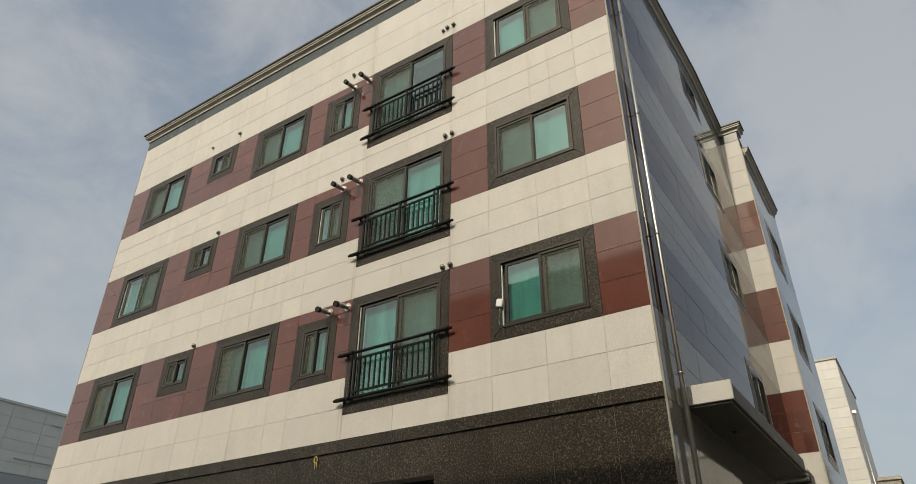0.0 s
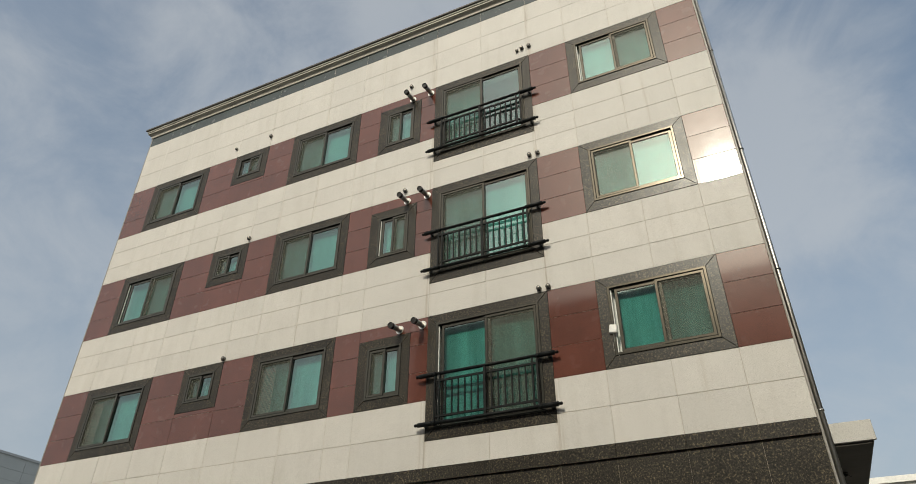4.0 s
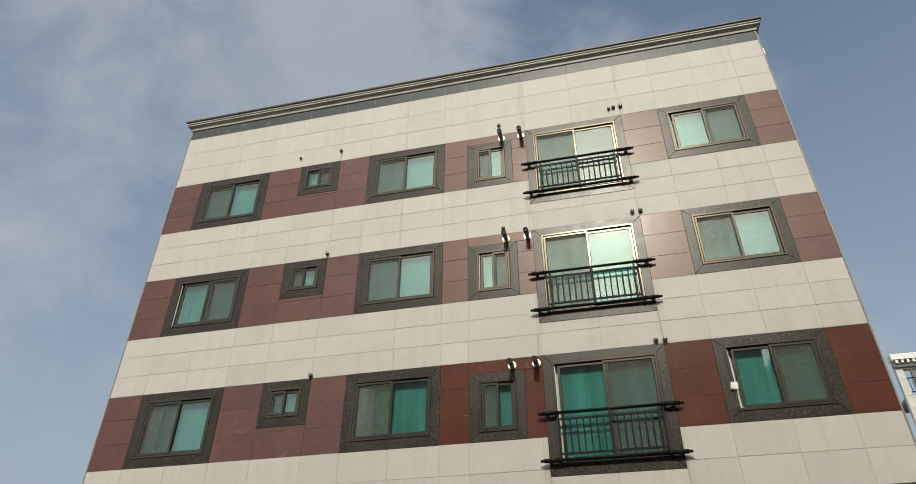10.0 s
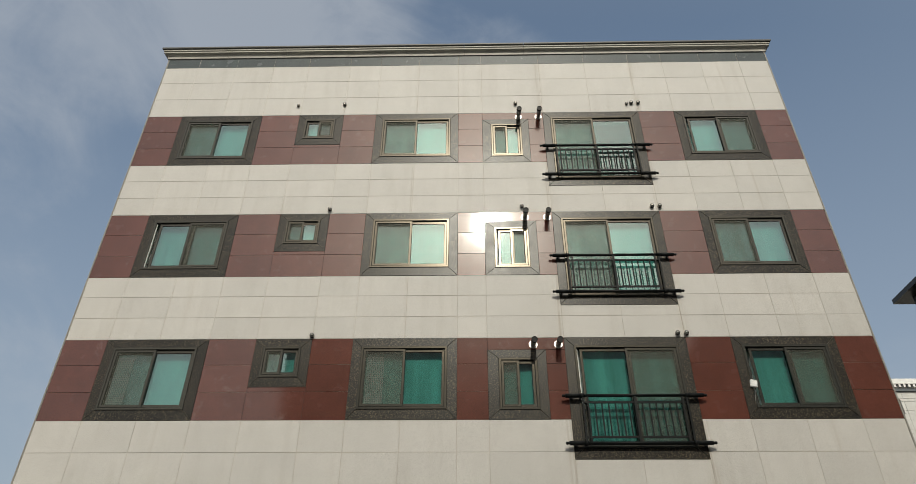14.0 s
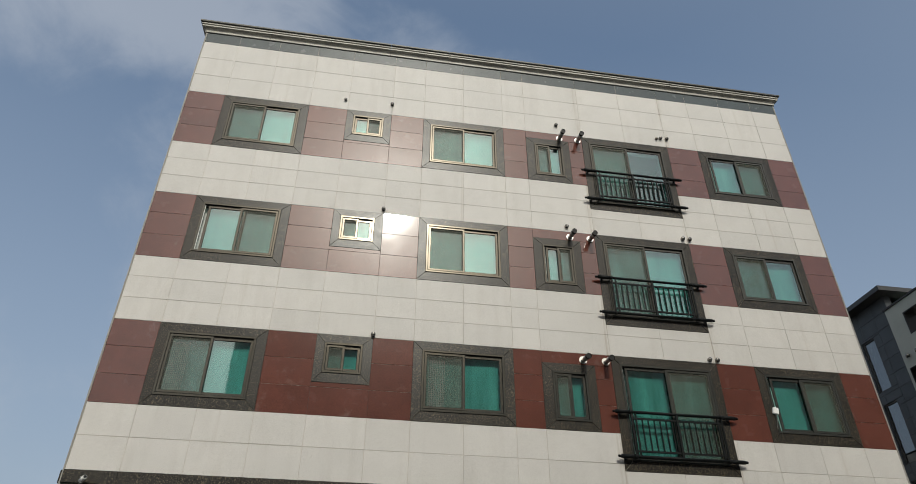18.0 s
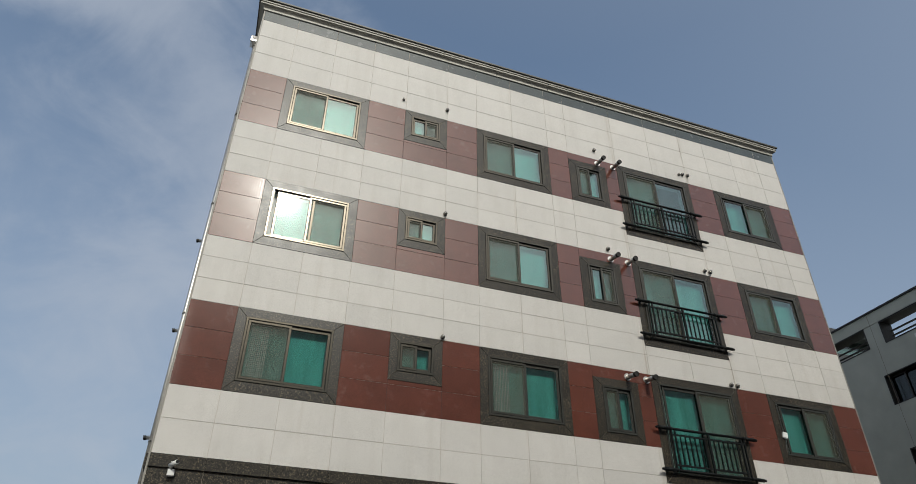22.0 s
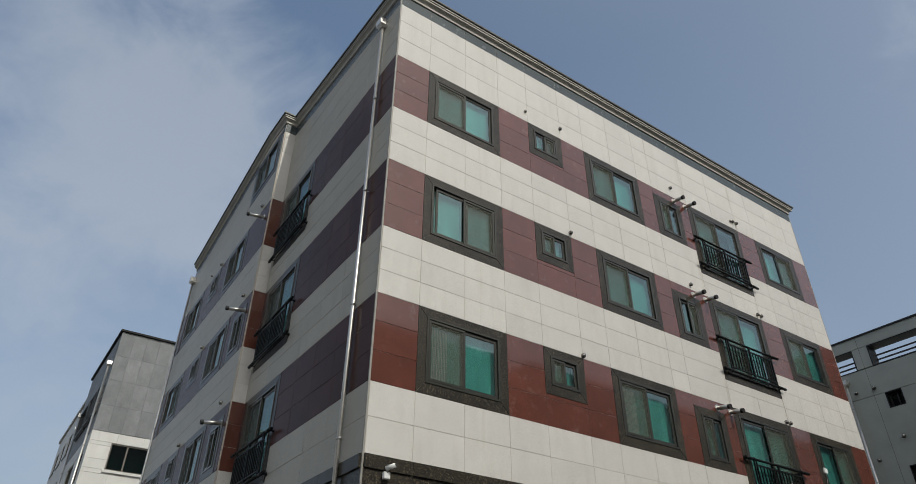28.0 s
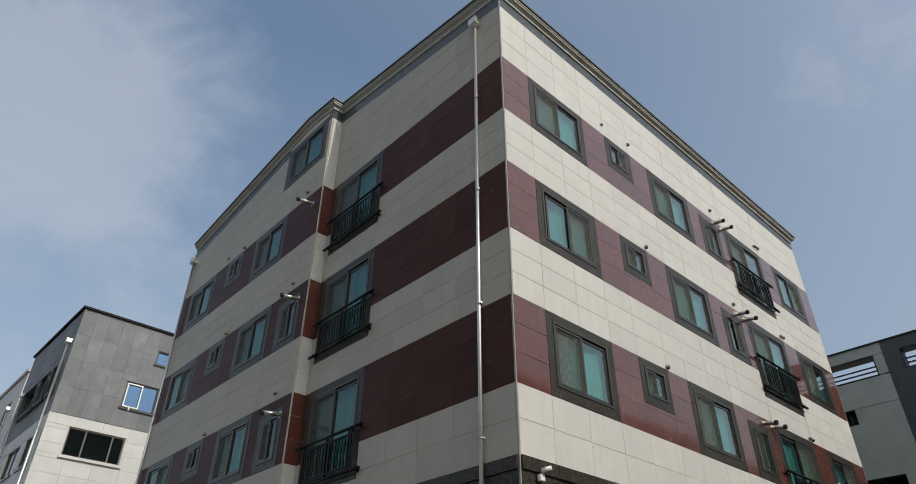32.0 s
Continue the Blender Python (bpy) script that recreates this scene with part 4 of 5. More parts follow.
# roof
bm = bmesh.new()
for y0, y1 in ((0.0, RIDGE_Y), (RIDGE_Y, DEPTH)):
    v = [bm.verts.new(p) for p in ((0.0, y0, eave(y0) + 0.12), (W, y0, eave(y0) + 0.12), (W, y1, eave(y1) + 0.12), (0.0, y1, eave(y1) + 0.12))]
    bm.faces.new(v)
v = [bm.verts.new(p) for p in ((W, Y3, eave(Y3)), (W + 0.56, Y3, eave(Y3)), (W + 0.56, DEPTH, EAVE), (W, DEPTH, EAVE))]
bm.faces.new(v)
v = [bm.verts.new(p) for p in ((X2, Y1, eave(Y1) + 0.1), (0, Y1, eave(Y1) + 0.1), (0, DEPTH, eave(DEPTH) + 0.1), (-0.15, DEPTH, eave(DEPTH) + 0.1))]
bm.faces.new(v)
geo = bmesh.ops.extrude_face_region(bm, geom=list(bm.faces))
for vv in [g for g in geo["geom"] if isinstance(g, bmesh.types.BMVert)]:
    vv.co.z -= 0.1
thing("roof", bm, ROOF, I4, "low-pitched grey roof of the apartment house", "roof", "", "structure")

# garage opening behind the dark granite base: bay coloured near black for its shadow
bm = bmesh.new()
g0, g1, _, gz = GARAGE
v = [bm.verts.new(p) for p in ((g0, 0.22, 0), (g1, 0.22, 0), (g1, 5.0, 0), (g0, 5.0, 0), (g0, 0.22, gz), (g1, 0.22, gz), (g1, 5.0, gz), (g0, 5.0, gz))]
for f in ((7, 6, 5, 4), (1, 5, 6, 2), (3, 2, 6, 7), (0, 3, 7, 4)):
    bm.faces.new([v[i] for i in f])
thing("parking_bay", bm, BLACK_BAY, I4, "shadowed parking bay under the house", "bay", "", "structure")

# canopy on the east wall
canopy = empty("entrance_canopy", I4, "pale stone-faced entrance canopy slab on the side wall", "canopy")
# slab sides and underside are coloured dark brown to imitate their shade
part("slab", soft_box((W + SKIN, 0.86, 4.54), (W + 0.64, 6.16, 4.79), 0.01), SOFFIT, canopy, "canopy slab darkened brown for its shade")
part("fascia", soft_box((W + SKIN, 0.82, 4.53), (W + 0.66, 0.859, 4.80), 0.006), PALE, canopy, "pale stone fascia")
for k, (dz, dy) in enumerate(((0.0, 0.0), (0.062, 0.05), (0.124, 0.10))):
    part("moulding", soft_box((W + SKIN, 6.17 + dy, 4.57 - dz), (W + 0.66 - dy * 0.3, 6.95, 4.62 - dz), 0.006), PALE, canopy, "stepped pale stone moulding")
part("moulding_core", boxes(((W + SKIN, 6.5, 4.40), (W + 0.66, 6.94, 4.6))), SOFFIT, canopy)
part("soffit", boxes(((W + SKIN, 0.86, 4.50), (W + 0.60, 6.16, 4.537))), SOFFIT, canopy, "soffit panel darkened brown for its shade")

lampstub = empty("lamp_socket", pose(14.9, 2.26, 4.50), "bare lamp socket with loose wires under the canopy", "lamp")
part("base", tube(bmesh.new(), (0, 0, 0.0), (0, 0, -0.018), 0.045, 14), SOFFIT, lampstub)
part("socket", tube(bmesh.new(), (0, 0, -0.018), (0.01, 0.0, -0.055), 0.022, 12), TRACK, lampstub)
bm = tube(bmesh.new(), (0.02, 0, -0.02), (0.07, 0.05, -0.05), 0.004, 6)
tube(bm, (0.07, 0.05, -0.05), (0.09, 0.11, -0.02), 0.004, 6)
tube(bm, (-0.02, 0, -0.02), (-0.06, -0.08, -0.015), 0.004, 6)
part("wire", bm, MATTE_BLACK, lampstub)

# camera on the front corner
cc = empty("security_camera", pose(0.34, 0, 4.41), "white bullet security camera on the dark granite corner", "camera")
part("bracket", soft_box((-0.05, -SKIN - 0.10, -0.10), (0.05, -SKIN - 0.03, 0.0), 0.008), WALL_WHITE, cc)
bm = tube(bmesh.new(), (-0.03, -0.13, 0.04), (0.06, -0.25, 0.075), 0.032, 14)
part("housing", bm, WALL_WHITE, cc)
part("sunshield", boxes(((-0.03, -0.20, 0.078), (0.05, -0.12, 0.088))), STEEL_DULL, cc)
part("lens", tube(bmesh.new(), (0.058, -0.247, 0.075), (0.064, -0.256, 0.076), 0.025, 14), MATTE_BLACK, cc, "dark lens glass")
part("arm", tube(bmesh.new(), (0.0, -0.12, -0.02), (0.0, -0.15, 0.045), 0.012, 8), STEEL_DULL, cc)

# little receiver box beside a window, with its cable
jb = empty("receiver_box", pose(12.27, 0, 6.34, 0, 11, 0), "small white plastic box with a looped cable beside the window", "box")
part("case", soft_box((-0.06, -0.09, -0.068), (0.06, -SKIN - 0.008, 0.068), 0.012), WALL_WHITE, jb)
cv = bpy.data.curves.new("cable", "CURVE")
cv.dimensions, cv.bevel_depth, cv.bevel_resolution = "3D", 0.003, 2
sp = cv.splines.new("BEZIER")
pts = [(0.0, -0.07, -0.07), (0.03, -0.06, -0.16), (0.02, -0.05, -0.26), (0.05, -0.045, -0.36), (0.12, -0.045, -0.42)]
sp.bezier_points.add(len(pts) - 1)
for bp, p in zip(sp.bezier_points, pts):
    bp.co = p
    bp.handle_left_type = bp.handle_right_type = "AUTO"
cv.materials.append(STEEL_DULL)
cable = new("cable", cv)
cable.parent = jb

# straw knot under the ledge
knot = empty("straw_knot", pose(8.64, 0, 4.36), "yellow straw rope knot hung on the granite ledge", "rope")
bm = bmesh.new()
for k in range(7):
    a = k * 0.9
    tube(bm, (0.03 * math.cos(a), -0.07, 0.05 * math.sin(a)), (0.045 * math.cos(a + 0.9), -0.085, 0.06 * math.sin(a + 0.9)), 0.010, 6)
part("knot", bm, STRAW, knot)
part("strands", tube(tube(bmesh.new(), (0.02, -0.07, -0.03), (0.05, -0.08, -0.13), 0.008, 6), (-0.01, -0.07, -0.03), (0.0, -0.08, -0.15), 0.007, 6), STRAW, knot)
part("string", tube(bmesh.new(), (0, -0.07, 0.04), (0.0, -0.06, 0.09), 0.004, 6), STRAW, knot)

# ---- ground ----
bm = bmesh.new()
s = 1500
bm.faces.new([bm.verts.new(p) for p in ((-s, -s, 0), (s, -s, 0), (s, s, 0), (-s, s, 0))])
thing("ground", bm, GROUND, I4, "worn grey concrete ground round the houses", "ground", "", "structure")

# ---- neighbours ----


def slab_grid(parent, name, mat, m_u, u0, u1, z0, z1, du, dz, y, holes=(), gap=0.012, thick=0.03):
    """Cladding slabs over a stretch of wall, as parts."""
    cols = [u0 + (u1 - u0) * k / max(1, round((u1 - u0) / du)) for k in range(max(1, round((u1 - u0) / du)) + 1)]
    rows = [z0 + (z1 - z0) * k / max(1, round((z1 - z0) / dz)) for k in range(max(1, round((z1 - z0) / dz)) + 1)]
    for a, b in zip(cols, cols[1:]):
        for c, d in zip(rows, rows[1:]):
            for r in minus((a, b, c, d), holes):
                g = gap / 2
                me, cu, cz = panel_mesh(name, [(r[0] + g, r[2] + g), (r[1] - g, r[2] + g), (r[1] - g, r[3] - g), (r[0] + g, r[3] - g)], mat, thick)
                p = new(name, me)
                p.parent = parent
                p.matrix_local = m_u @ pose(cu, y, cz)


def holed(u0, u1, z0, z1, y0, y1, holes):
    bm = bmesh.new()
    for r in minus((u0, u1, z0, z1), holes):
        box(bm, (r[0], y0, r[2]), (r[1], y1, r[3]))
    return bm


def plain_window(parent, m, u0, u1, z0, z1, mullions=1, pane=None, frame=None, sill=True, recess=0.10):
    """A simple framed window as a part of a neighbouring house."""
    fr = part("window_frame", ring_mesh(u0, u1, z0, z1, 0.06, recess - 0.05, recess + 0.05), frame or FRAME, parent)
    fr.matrix_local = m
    for k in range(1, mullions + 1):
        u = u0 + (u1 - u0) * k / (mullions + 1)
        p = part("mullion", boxes(((u - 0.03, recess - 0.03, z0 + 0.06), (u + 0.03, recess + 0.04, z1 - 0.06))), frame or FRAME, fr)
    p = part("pane", boxes(((u0 + 0.05, recess, z0 + 0.05), (u1 - 0.05, recess + 0.01, z1 - 0.05))), pane or PANE_DARK, fr)
    p = part("room", boxes(((u0, recess + 0.5, z0), (u1, recess + 0.52, z1))), ROOM, fr)
    if sill:
        s = part("window_sill", soft_box((u0 - 0.08, -0.07, z0 - 0.09), (u1 + 0.08, recess - 0.05, z0), 0.008), frame or FRAME, parent)
        s.matrix_local = m
    return fr


# house behind, beyond the west side: grey granite above, pale tiles below
nb = empty("granite_house", pose(-0.95, 25.2, 0), "neighbouring house, grey granite above pale tiles", "house")
NW = 9.0
nb_holes = [(2.66, 4.15, 12.47, 13.70), (3.66, 4.35, 14.82, 15.5), (0.93, 3.28, 9.98, 11.17), (0.72, 3.05, 6.3, 7.6)]
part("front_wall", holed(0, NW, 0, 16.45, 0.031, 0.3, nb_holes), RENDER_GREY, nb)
slab_grid(nb, "granite_slab", ASH, I4, 0, NW, 11.62, 16.4, 0.62, 1.2, 0.03, nb_holes, 0.003)
slab_grid(nb, "pale_slab", PALE, I4, 0, NW, 5.0, 11.60, 1.2, 0.62, 0.03, nb_holes, 0.005)
for h in nb_holes[:2]:
    plain_window(nb, I4, *h, 0, PANE_BLUE, TRACK)
u0, u1, z0, z1 = nb_holes[0]
part("sash", ring_mesh(u0 + 0.07, (u0 + u1) / 2 + 0.03, z0 + 0.06, z1 - 0.06, 0.06, 0.03, 0.07), WALL_WHITE, nb, "white sliding sash")
part("sash_catch", boxes((((u0 + u1) / 2 - 0.42, -0.075, z0 - 0.11), ((u0 + u1) / 2 - 0.36, -0.03, z0 + 0.02))), WALL_WHITE, nb)
for h in nb_holes[2:]:
    fr = plain_window(nb, I4, *h, 0, PANE_TEAL, SOFFIT, False)
    for s in (0.31, 0.78):
        u = h[0] + (h[1] - h[0]) * s
        part("mullion", boxes(((u - 0.035, 0.07, h[2] + 0.06), (u + 0.035, 0.14, h[3] - 0.06))), SOFFIT, fr)
    part("window_sill", soft_box((h[0] - 0.1, -0.08, h[2] - 0.12), (h[1] + 0.1, 0.05, h[2]), 0.01), PALE, nb, "pale stone sill")
M_NS = pose(0, 7.5, 0, 0, 0, -90)
side_holes = [(6.2, 6.8, 12.6, 13.85), (4.5, 5.5, 12.6, 13.85), (1.8, 4.0, 12.6, 13.85), (5.1, 6.7, 9.6, 10.9), (2.3, 4.3, 9.6, 10.9)]
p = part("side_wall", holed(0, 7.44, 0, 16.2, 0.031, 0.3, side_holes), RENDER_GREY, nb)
p.matrix_local = M_NS
slab_grid(nb, "side_slab", ASH, M_NS, 0, 7.5, 11.62, 16.4, 1.25, 1.05, 0.03, side_holes)
slab_grid(nb, "side_pale_slab", PALE, M_NS, 0, 7.5, 5.0, 11.60, 1.25, 0.62, 0.03, side_holes)
for h in side_holes:
    plain_window(nb, M_NS, *h, 1)
    if h[2] > 12:
        p = part("window_surround", boxes(*frame_ring(h[0] - 0.08, h[1] + 0.08, h[2] - 0.08, h[3] + 0.08, 0.08, -0.16, 0.05)), SLATE, nb, "projecting dark metal surround")
        p.matrix_local = M_NS
part("roof", boxes(((-0.10, -0.10, 16.45), (NW, 7.6, 16.54))), RAIL, nb, "black roof edge")
part("core", boxes(((0.35, 0.9, 0), (NW, 7.4, 16.4))), ROOM, nb)
downpipe(pose(-0.95, 32.7, 0, 0, 0, -90), 7.0, 0.2, 14.85, -0.12, 0.05, (8, 11, 13))
downpipe(pose(-0.95, 32.7, 0, 0, 0, -90), 1.2, 0.2, 13.9, -0.12, 0.05, (8, 11, 13))

# pale house farther off on the same side
nb2 = empty("pale_house", pose(-0.45, 36.0, 0), "pale rendered house with downpipe, far behind", "house")
far_holes = [(1.0 + 2.6 * k, 2.4 + 2.6 * k, 8.2 + 3 * f, 9.6 + 3 * f) for k in range(4) for f in range(3)]
part("front_wall", boxes(((0, 0, 0), (8, 0.3, 16.8))), PALE, nb2)
p = part("side_wall", holed(0, 11.97, 0, 16.8, -0.004, 0.3, far_holes), PALE, nb2)
p.matrix_local = pose(0, 12, 0, 0, 0, -90)
for h in far_holes:
    plain_window(nb2, pose(0, 12, 0, 0, 0, -90), *h, 1)
part("core", boxes(((0.9, 0.3, 0), (8, 12, 16.7))), ROOM, nb2)
part("roof", boxes(((-0.1, -0.1, 16.8), (8, 12.1, 17.0))), CORNICE, nb2)
downpipe(pose(-0.45, 48.0, 0, 0, 0, -90), 10.6, 0.2, 14.9, -0.12, 0.05, (9, 12))

# grey house on the east side: a screen wall with louvred openings and a black corner
gh = empty("grey_house", pose(25.3, 13.0, 0, 0, 0, -90), "grey rendered house with louvred roof screen and black stone corner", "house")


def gy(y):
    return 13.0 - y


gh_holes = [(gy(9.04), gy(6.95), 13.6, 14.52), (gy(6.22), gy(4.08), 13.55, 14.50), (gy(3.43), gy(1.26), 13.57, 14.50)]
gh_wins = [(gy(6.80), gy(5.35), 11.18, 12.38), (gy(6.84), gy(5.28), 8.2, 9.52), (gy(9.72), gy(9.05), 11.22, 12.46), (gy(9.72), gy(9.05), 8.3, 9.55), (gy(3.35), gy(2.69), 11.70, 12.36), (gy(3.4), gy(1.6), 8.2, 9.4)]
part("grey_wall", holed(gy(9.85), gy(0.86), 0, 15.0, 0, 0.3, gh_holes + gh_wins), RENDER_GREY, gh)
part("black_wall", holed(gy(0.85), gy(-7.0), 0, 15.0, -0.01, 0.3, [(gy(0.2), gy(-2.1), 13.57, 14.5), (gy(-3.0), gy(-5.2), 13.57, 14.5)]), SLATE, gh, "black stone end wall")
part("coping", boxes(((gy(9.9), -0.05, 15.0), (gy(-7.0), 0.35, 15.07))), MATTE_BLACK, gh, "black metal coping")
for a, b, c, d in gh_holes + [(gy(0.2), gy(-2.1), 13.57, 14.5), (gy(-3.0), gy(-5.2), 13.57, 14.5)]:
    part("opening_frame", boxes(*frame_ring(a, b, c, d, 0.045, -0.012, 0.62)), MATTE_BLACK, gh)
    for k in range(1, 4):
        z = c + (d - c) * k / 4.6
        part("louvre", boxes(((a, 0.50, z - 0.022), (b, 0.58, z + 0.022))), MATTE_BLACK, gh)
for h in gh_wins:
    wide = h[1] - h[0] > 1
    plain_window(gh, I4, *h, 0, PANE_TEAL, MATTE_BLACK, False, 0.26)
    part("window_lining", boxes(*frame_ring(h[0], h[1], h[2], h[3], 0.03, -0.008, 0.20)), MATTE_BLACK, gh)
    part("sash", ring_mesh(h[0] + 0.06, h[0] + (h[1] - h[0]) * (0.52 if wide else 0.6), h[2] + 0.05, h[3] - 0.06, 0.05, 0.19, 0.23), TRACK, gh, "dark sliding sash")
part("core", boxes(((gy(9.8), 1.0, 0), (gy(-7.0), 9.0, 12.9))), ROOM, gh)
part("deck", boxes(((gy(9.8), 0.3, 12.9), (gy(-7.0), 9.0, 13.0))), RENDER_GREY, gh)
for u in (gy(6.62), gy(3.78)):
    part("wall_joint", boxes(((u - 0.006, -0.003, 5.0), (u + 0.006, 0.02, 15.0))), SOFFIT, gh)
downpipe(pose(25.3, 13.0, 0, 0, 0, -90), gy(4.72), 0.2, 13.08, -0.12, 0.05, (6, 9, 12))
for y, z in ((4.43, 12.65), (3.67, 12.66), (4.40, 9.82), (9.0, 12.9), (8.8, 9.9), (3.2, 10.5), (9.5, 12.9)):
    vent(pose(25.3, 13.0, 0, 0, 0, -90), gy(y), z, 0.075)

# black stone house behind it
bh = empty("black_stone_house", pose(25.55, 13.4, 0, 0, 0, -90), "dark stone house with black eaves and tall windows", "house")
bh_holes = [(1.5, 2.25, 12.3, 14.5), (1.5, 2.25, 9.4, 11.8), (1.5, 2.25, 6.2, 8.8)]
part("wall", holed(0, 3.5, 0, 15.8, 0.031, 0.3, bh_holes), SLATE, bh)
slab_grid(bh, "stone_slab", SLATE, I4, 0, 3.5, 3.0, 15.8, 0.9, 0.6, 0.03, bh_holes)
for h in bh_holes:
    plain_window(bh, I4, *h, 0, PANE_DARK, TRACK, False)
part("front_wall", boxes(((3.2, 0.3, 0), (3.5, 8.0, 15.0))), SLATE, bh)
part("roof_edge", boxes(((-0.55, -0.5, 15.8), (3.95, 8.0, 16.0))), TRACK, bh, "black metal eaves")
part("clerestory", boxes(((3.3, 0.5, 15.0), (3.45, 8.0, 15.8))), PANE_CLEAR, bh)
part("core", boxes(((0.1, 0.9, 0), (3.1, 8.0, 15.6))), PALE, bh)

# white house with bracketed cornice, farther back
wh = empty("white_house", pose(26.5, 30.0, 0), "white tiled house with bracketed cornice and roof terrace", "house")
wh_holes = [(3.5, 4.1, 14.36, 15.8), (5.7, 7.4, 13.88, 15.86), (7.0, 7.8, 17.1, 18.1), (0.4, 4.6, 16.85, 18.45), (8.9, 9.6, 17.1, 18.1)]
part("wall", holed(0, 16, 0, 19.3, 0.031, 0.3, wh_holes), PALE, wh)
slab_grid(wh, "pale_slab", PALE, I4, 0, 16, 9.0, 18.5, 1.0, 0.6, 0.03, wh_holes)
for h in wh_holes[:3] + wh_holes[4:]:
    plain_window(wh, I4, *h, 1 if h[1] - h[0] > 0.75 else 0, PANE_DARK if h[1] < 5 else PANE_BLUE, TRACK, False)
part("parapet", boxes(((-0.1, -0.28, 18.98), (16, 0.3, 19.32))), WALL_WHITE, wh)
part("cornice_band", boxes(((-0.1, -0.12, 18.55), (16, 0.02, 18.72))), ROOF, wh)
for k in range(52):
    part("dentil", boxes(((0.1 + 0.3 * k, -0.24, 18.78), (0.23 + 0.3 * k, 0.0, 18.97))), WALL_WHITE, wh)
part("terrace_back", boxes(((1.6, 2.0, 16.0), (9.0, 2.2, 19.2))), ASH, wh)
part("terrace_floor", boxes(((0, 0.3, 16.6), (9.0, 2.2, 16.8))), ASH, wh)
for z in (17.05, 17.9):
    part("terrace_rail", boxes(((0.4, 0.05, z), (4.6, 0.09, z + 0.05))), RAIL, wh)
for k in range(24):
    part("terrace_baluster", boxes(((0.5 + 0.17 * k, 0.06, 17.05), (0.52 + 0.17 * k, 0.08, 17.9))), RAIL, wh)

# pale house behind the east side
eh = empty("tiled_house", pose(8.72, 40.0, 0.27), "pale tiled house with cornice and downpipe behind the east side", "house")
part("wall", boxes(((0, 0.031, 0), (5.7, 10, 17.6))), PALE, eh)
slab_grid(eh, "pale_slab", PALE, I4, 0, 5.7, 5.0, 17.6, 1.9, 0.62, 0.03)
part("roof_edge", boxes(((-0.06, -0.08, 17.6), (5.78, 10.1, 17.74))), CORNICE, eh)
downpipe(pose(14.42, 40.0, 0, 0, 0, 90), 1.5, 0.0, 14.6, -0.12, 0.06, (8, 11))
lh = empty("low_white_house", pose(17.85, 30.0, 0), "low white tiled house beyond the east side", "house")
part("wall", boxes(((0, 0, 0), (8, 8, 10.5))), PALE, lh)
part("parapet", boxes(((-0.1, -0.15, 10.5), (8.1, 8.1, 10.8))), WALL_WHITE, lh)

bg = empty("low_beige_house", pose(9.0, 46.0, 0), "low beige house with a flat parapet beyond the east side", "house")
part("wall", boxes(((0, 0, 0), (6.8, 0.3, 11.2)), ((6.5, 0.3, 0), (6.8, 6, 11.2)), ((0, 0.3, 10.9), (6.5, 6, 11.0))), CORE, bg)
part("parapet", boxes(((-0.1, -0.12, 11.2), (6.9, 0.35, 11.42)), ((6.45, 0.35, 11.2), (6.9, 6.1, 11.42))), CORNICE, bg)
# added plain wall, out of view, keeps sky light off the lower east wall
lw = empty("lane_wall", pose(18.3, 0.5, 0), "added unseen wall keeping sky light off the lane", "wall", "", "structure")
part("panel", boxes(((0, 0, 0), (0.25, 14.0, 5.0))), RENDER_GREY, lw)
part("coping", boxes(((-0.05, -0.05, 5.0), (0.30, 14.05, 5.08))), ROOF, lw)

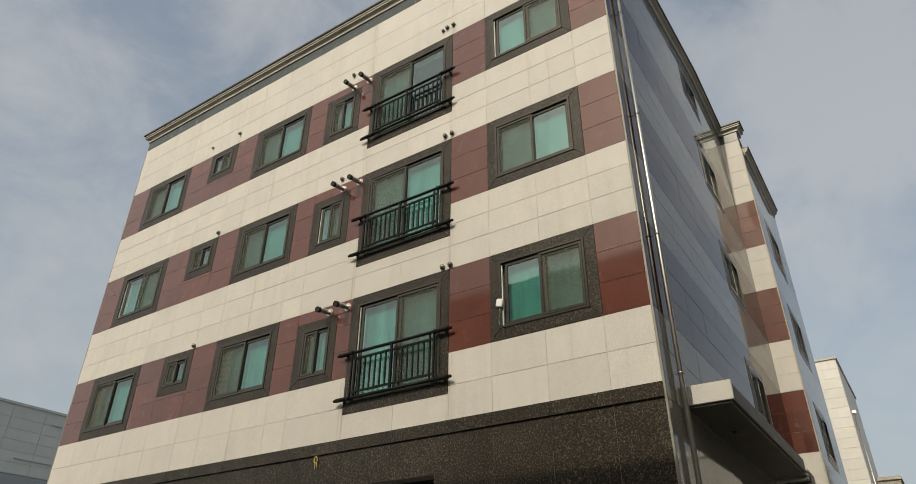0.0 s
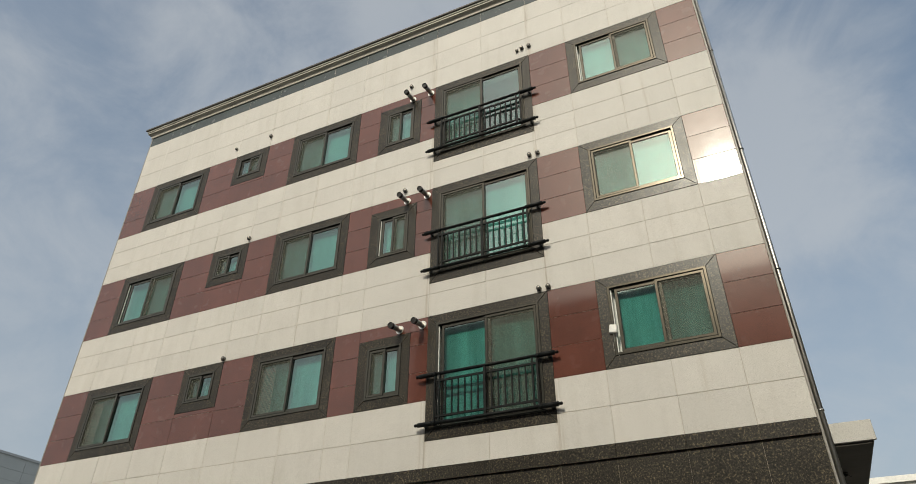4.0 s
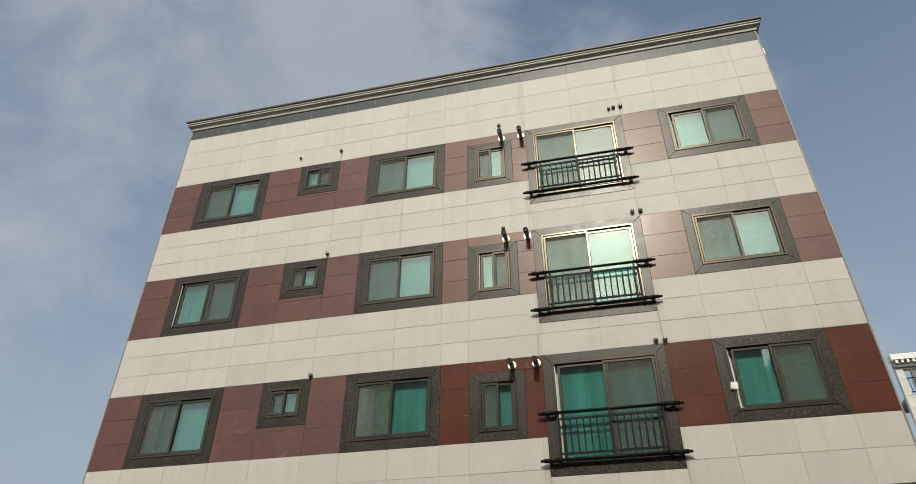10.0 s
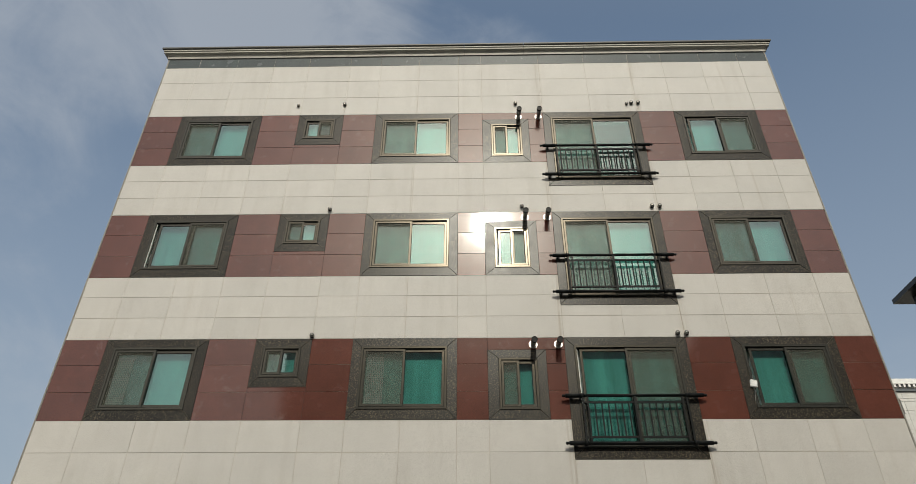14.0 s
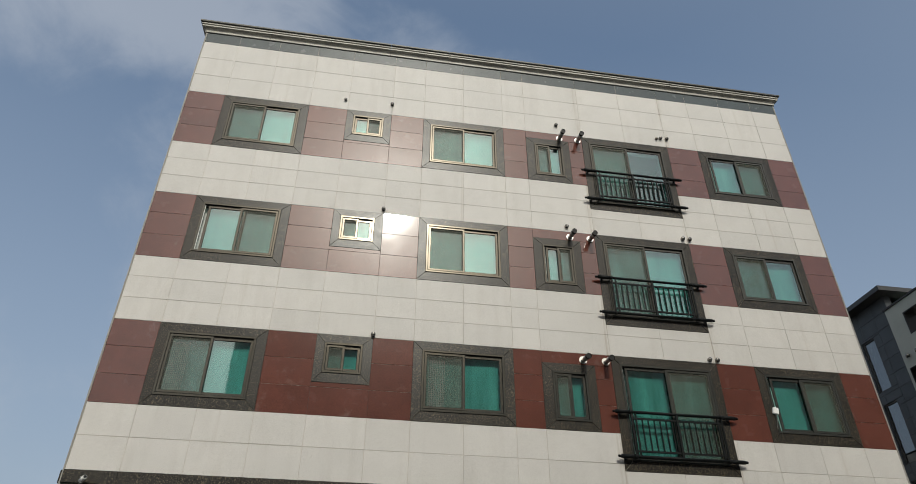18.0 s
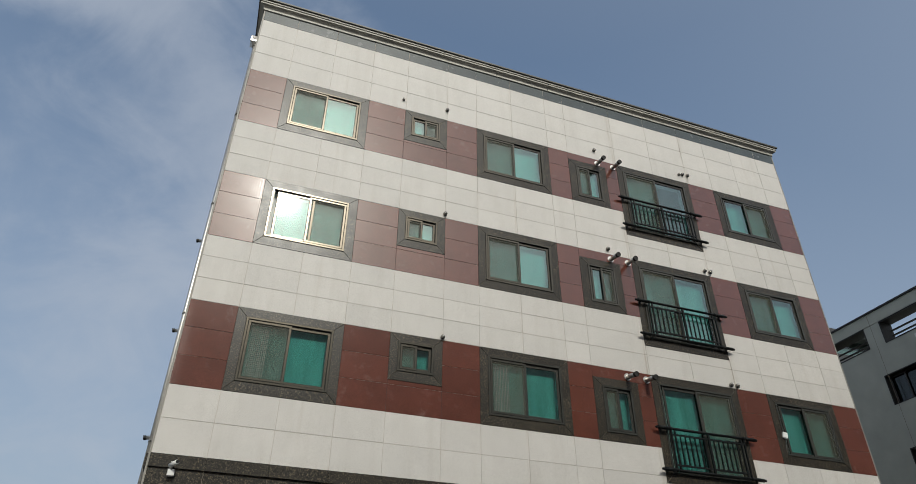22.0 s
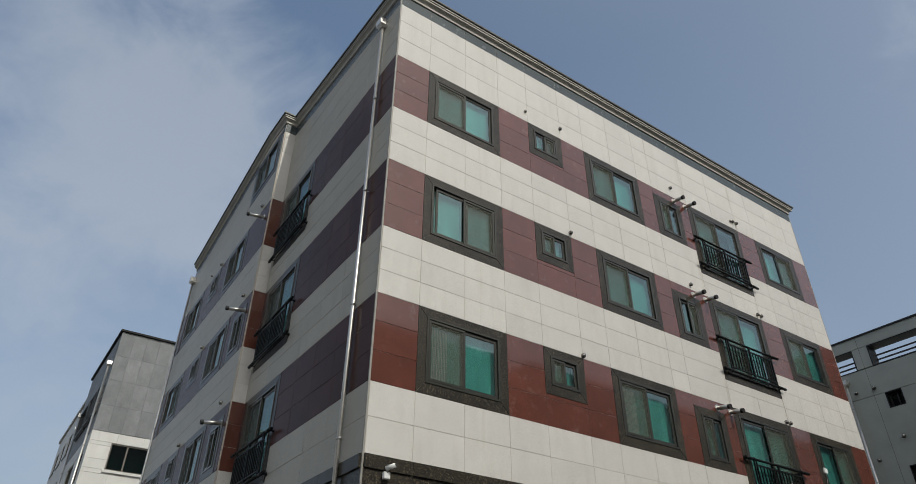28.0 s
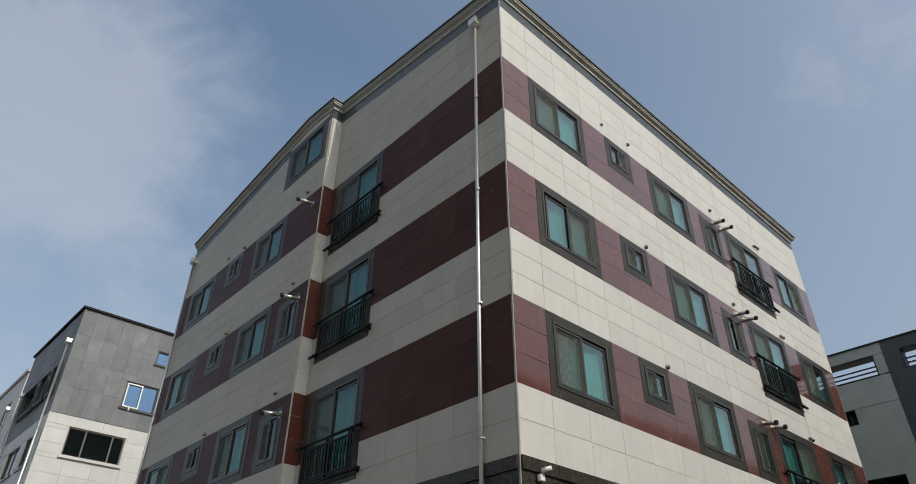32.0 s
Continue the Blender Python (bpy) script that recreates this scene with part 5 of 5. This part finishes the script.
# large grey metal-clad hall to the west
hall = empty("metal_clad_hall", pose(-50.5, 45.0, 0, 0, 0, 90), "large grey metal-clad building with a dark glazed strip", "building")
hall.matrix_world = pose(-50.5, 5.0, 0, 0, 0, 90)
part("wall", boxes(((0, 0.05, 14.5), (40, 20, 20.4)), ((0, 0.05, 0), (40, 20, 11.0))), METAL_CLAD, hall)
slab_grid(hall, "clad_panel", METAL_CLAD, I4, 6, 30, 14.5, 20.2, 3.0, 0.95, 0.03, (), 0.02)
part("glazed_strip", boxes(((0, 0.15, 11.0), (40, 0.3, 14.5))), PANE_DARK, hall, "dark tinted glazing strip")
part("strip_back", boxes(((0, 1.0, 11.0), (40, 1.2, 14.5))), TRACK, hall)
part("coping", boxes(((-0.1, -0.05, 20.4), (40.1, 0.6, 20.62))), STEEL_DULL, hall)
for u, z in ((18.8, 19.3), (16.4, 15.79)):
    part("drip_bar", boxes(((u, -0.10, z), (u + 4.2, 0.03, z + 0.09))), STEEL_DULL, hall)

# houses across the street, behind the walk, which the polished stone mirrors
for x0, x1, h, name in ((-1.3, 16.9, 16.7, "street_house"), (18.7, 32.0, 16.9, "street_house"), (33.5, 56.0, 17.2, "street_house"), (-34.0, -16.0, 9.0, "street_house")):
    sh = empty(name, pose(x0, -18.0, 0), "brick house across the street", "house", "houses across the street")
    holes = [(1.2 + 3.0 * k, 2.9 + 3.0 * k, 1.4 + 3 * f, 2.9 + 3 * f) for k in range(int((x1 - x0 - 2) / 3)) for f in range(int((h - 2) / 3))]
    part("wall", boxes(((0, -8, 0), (x1 - x0, 0, h))), BRICK_FAR, sh)
    part("parapet", boxes(((-0.15, -8.1, h), (x1 - x0 + 0.15, 0.12, h + 0.35))), PALE, sh)
    for a, b, c, d in holes:
        fr = part("window_frame", ring_mesh(a, b, c, d, 0.07, -0.04, 0.03), WALL_WHITE, sh)
        fr.matrix_local = pose(0, 0, 0) @ Matrix.Diagonal((1, -1, 1, 1))
        part("pane", boxes(((a + 0.06, 0.005, c + 0.06), (b - 0.06, 0.02, d - 0.06))), PANE_DARK, sh)

# ---- stone slabs of the house ----
for args in PANELS:
    hang_panels(*args)
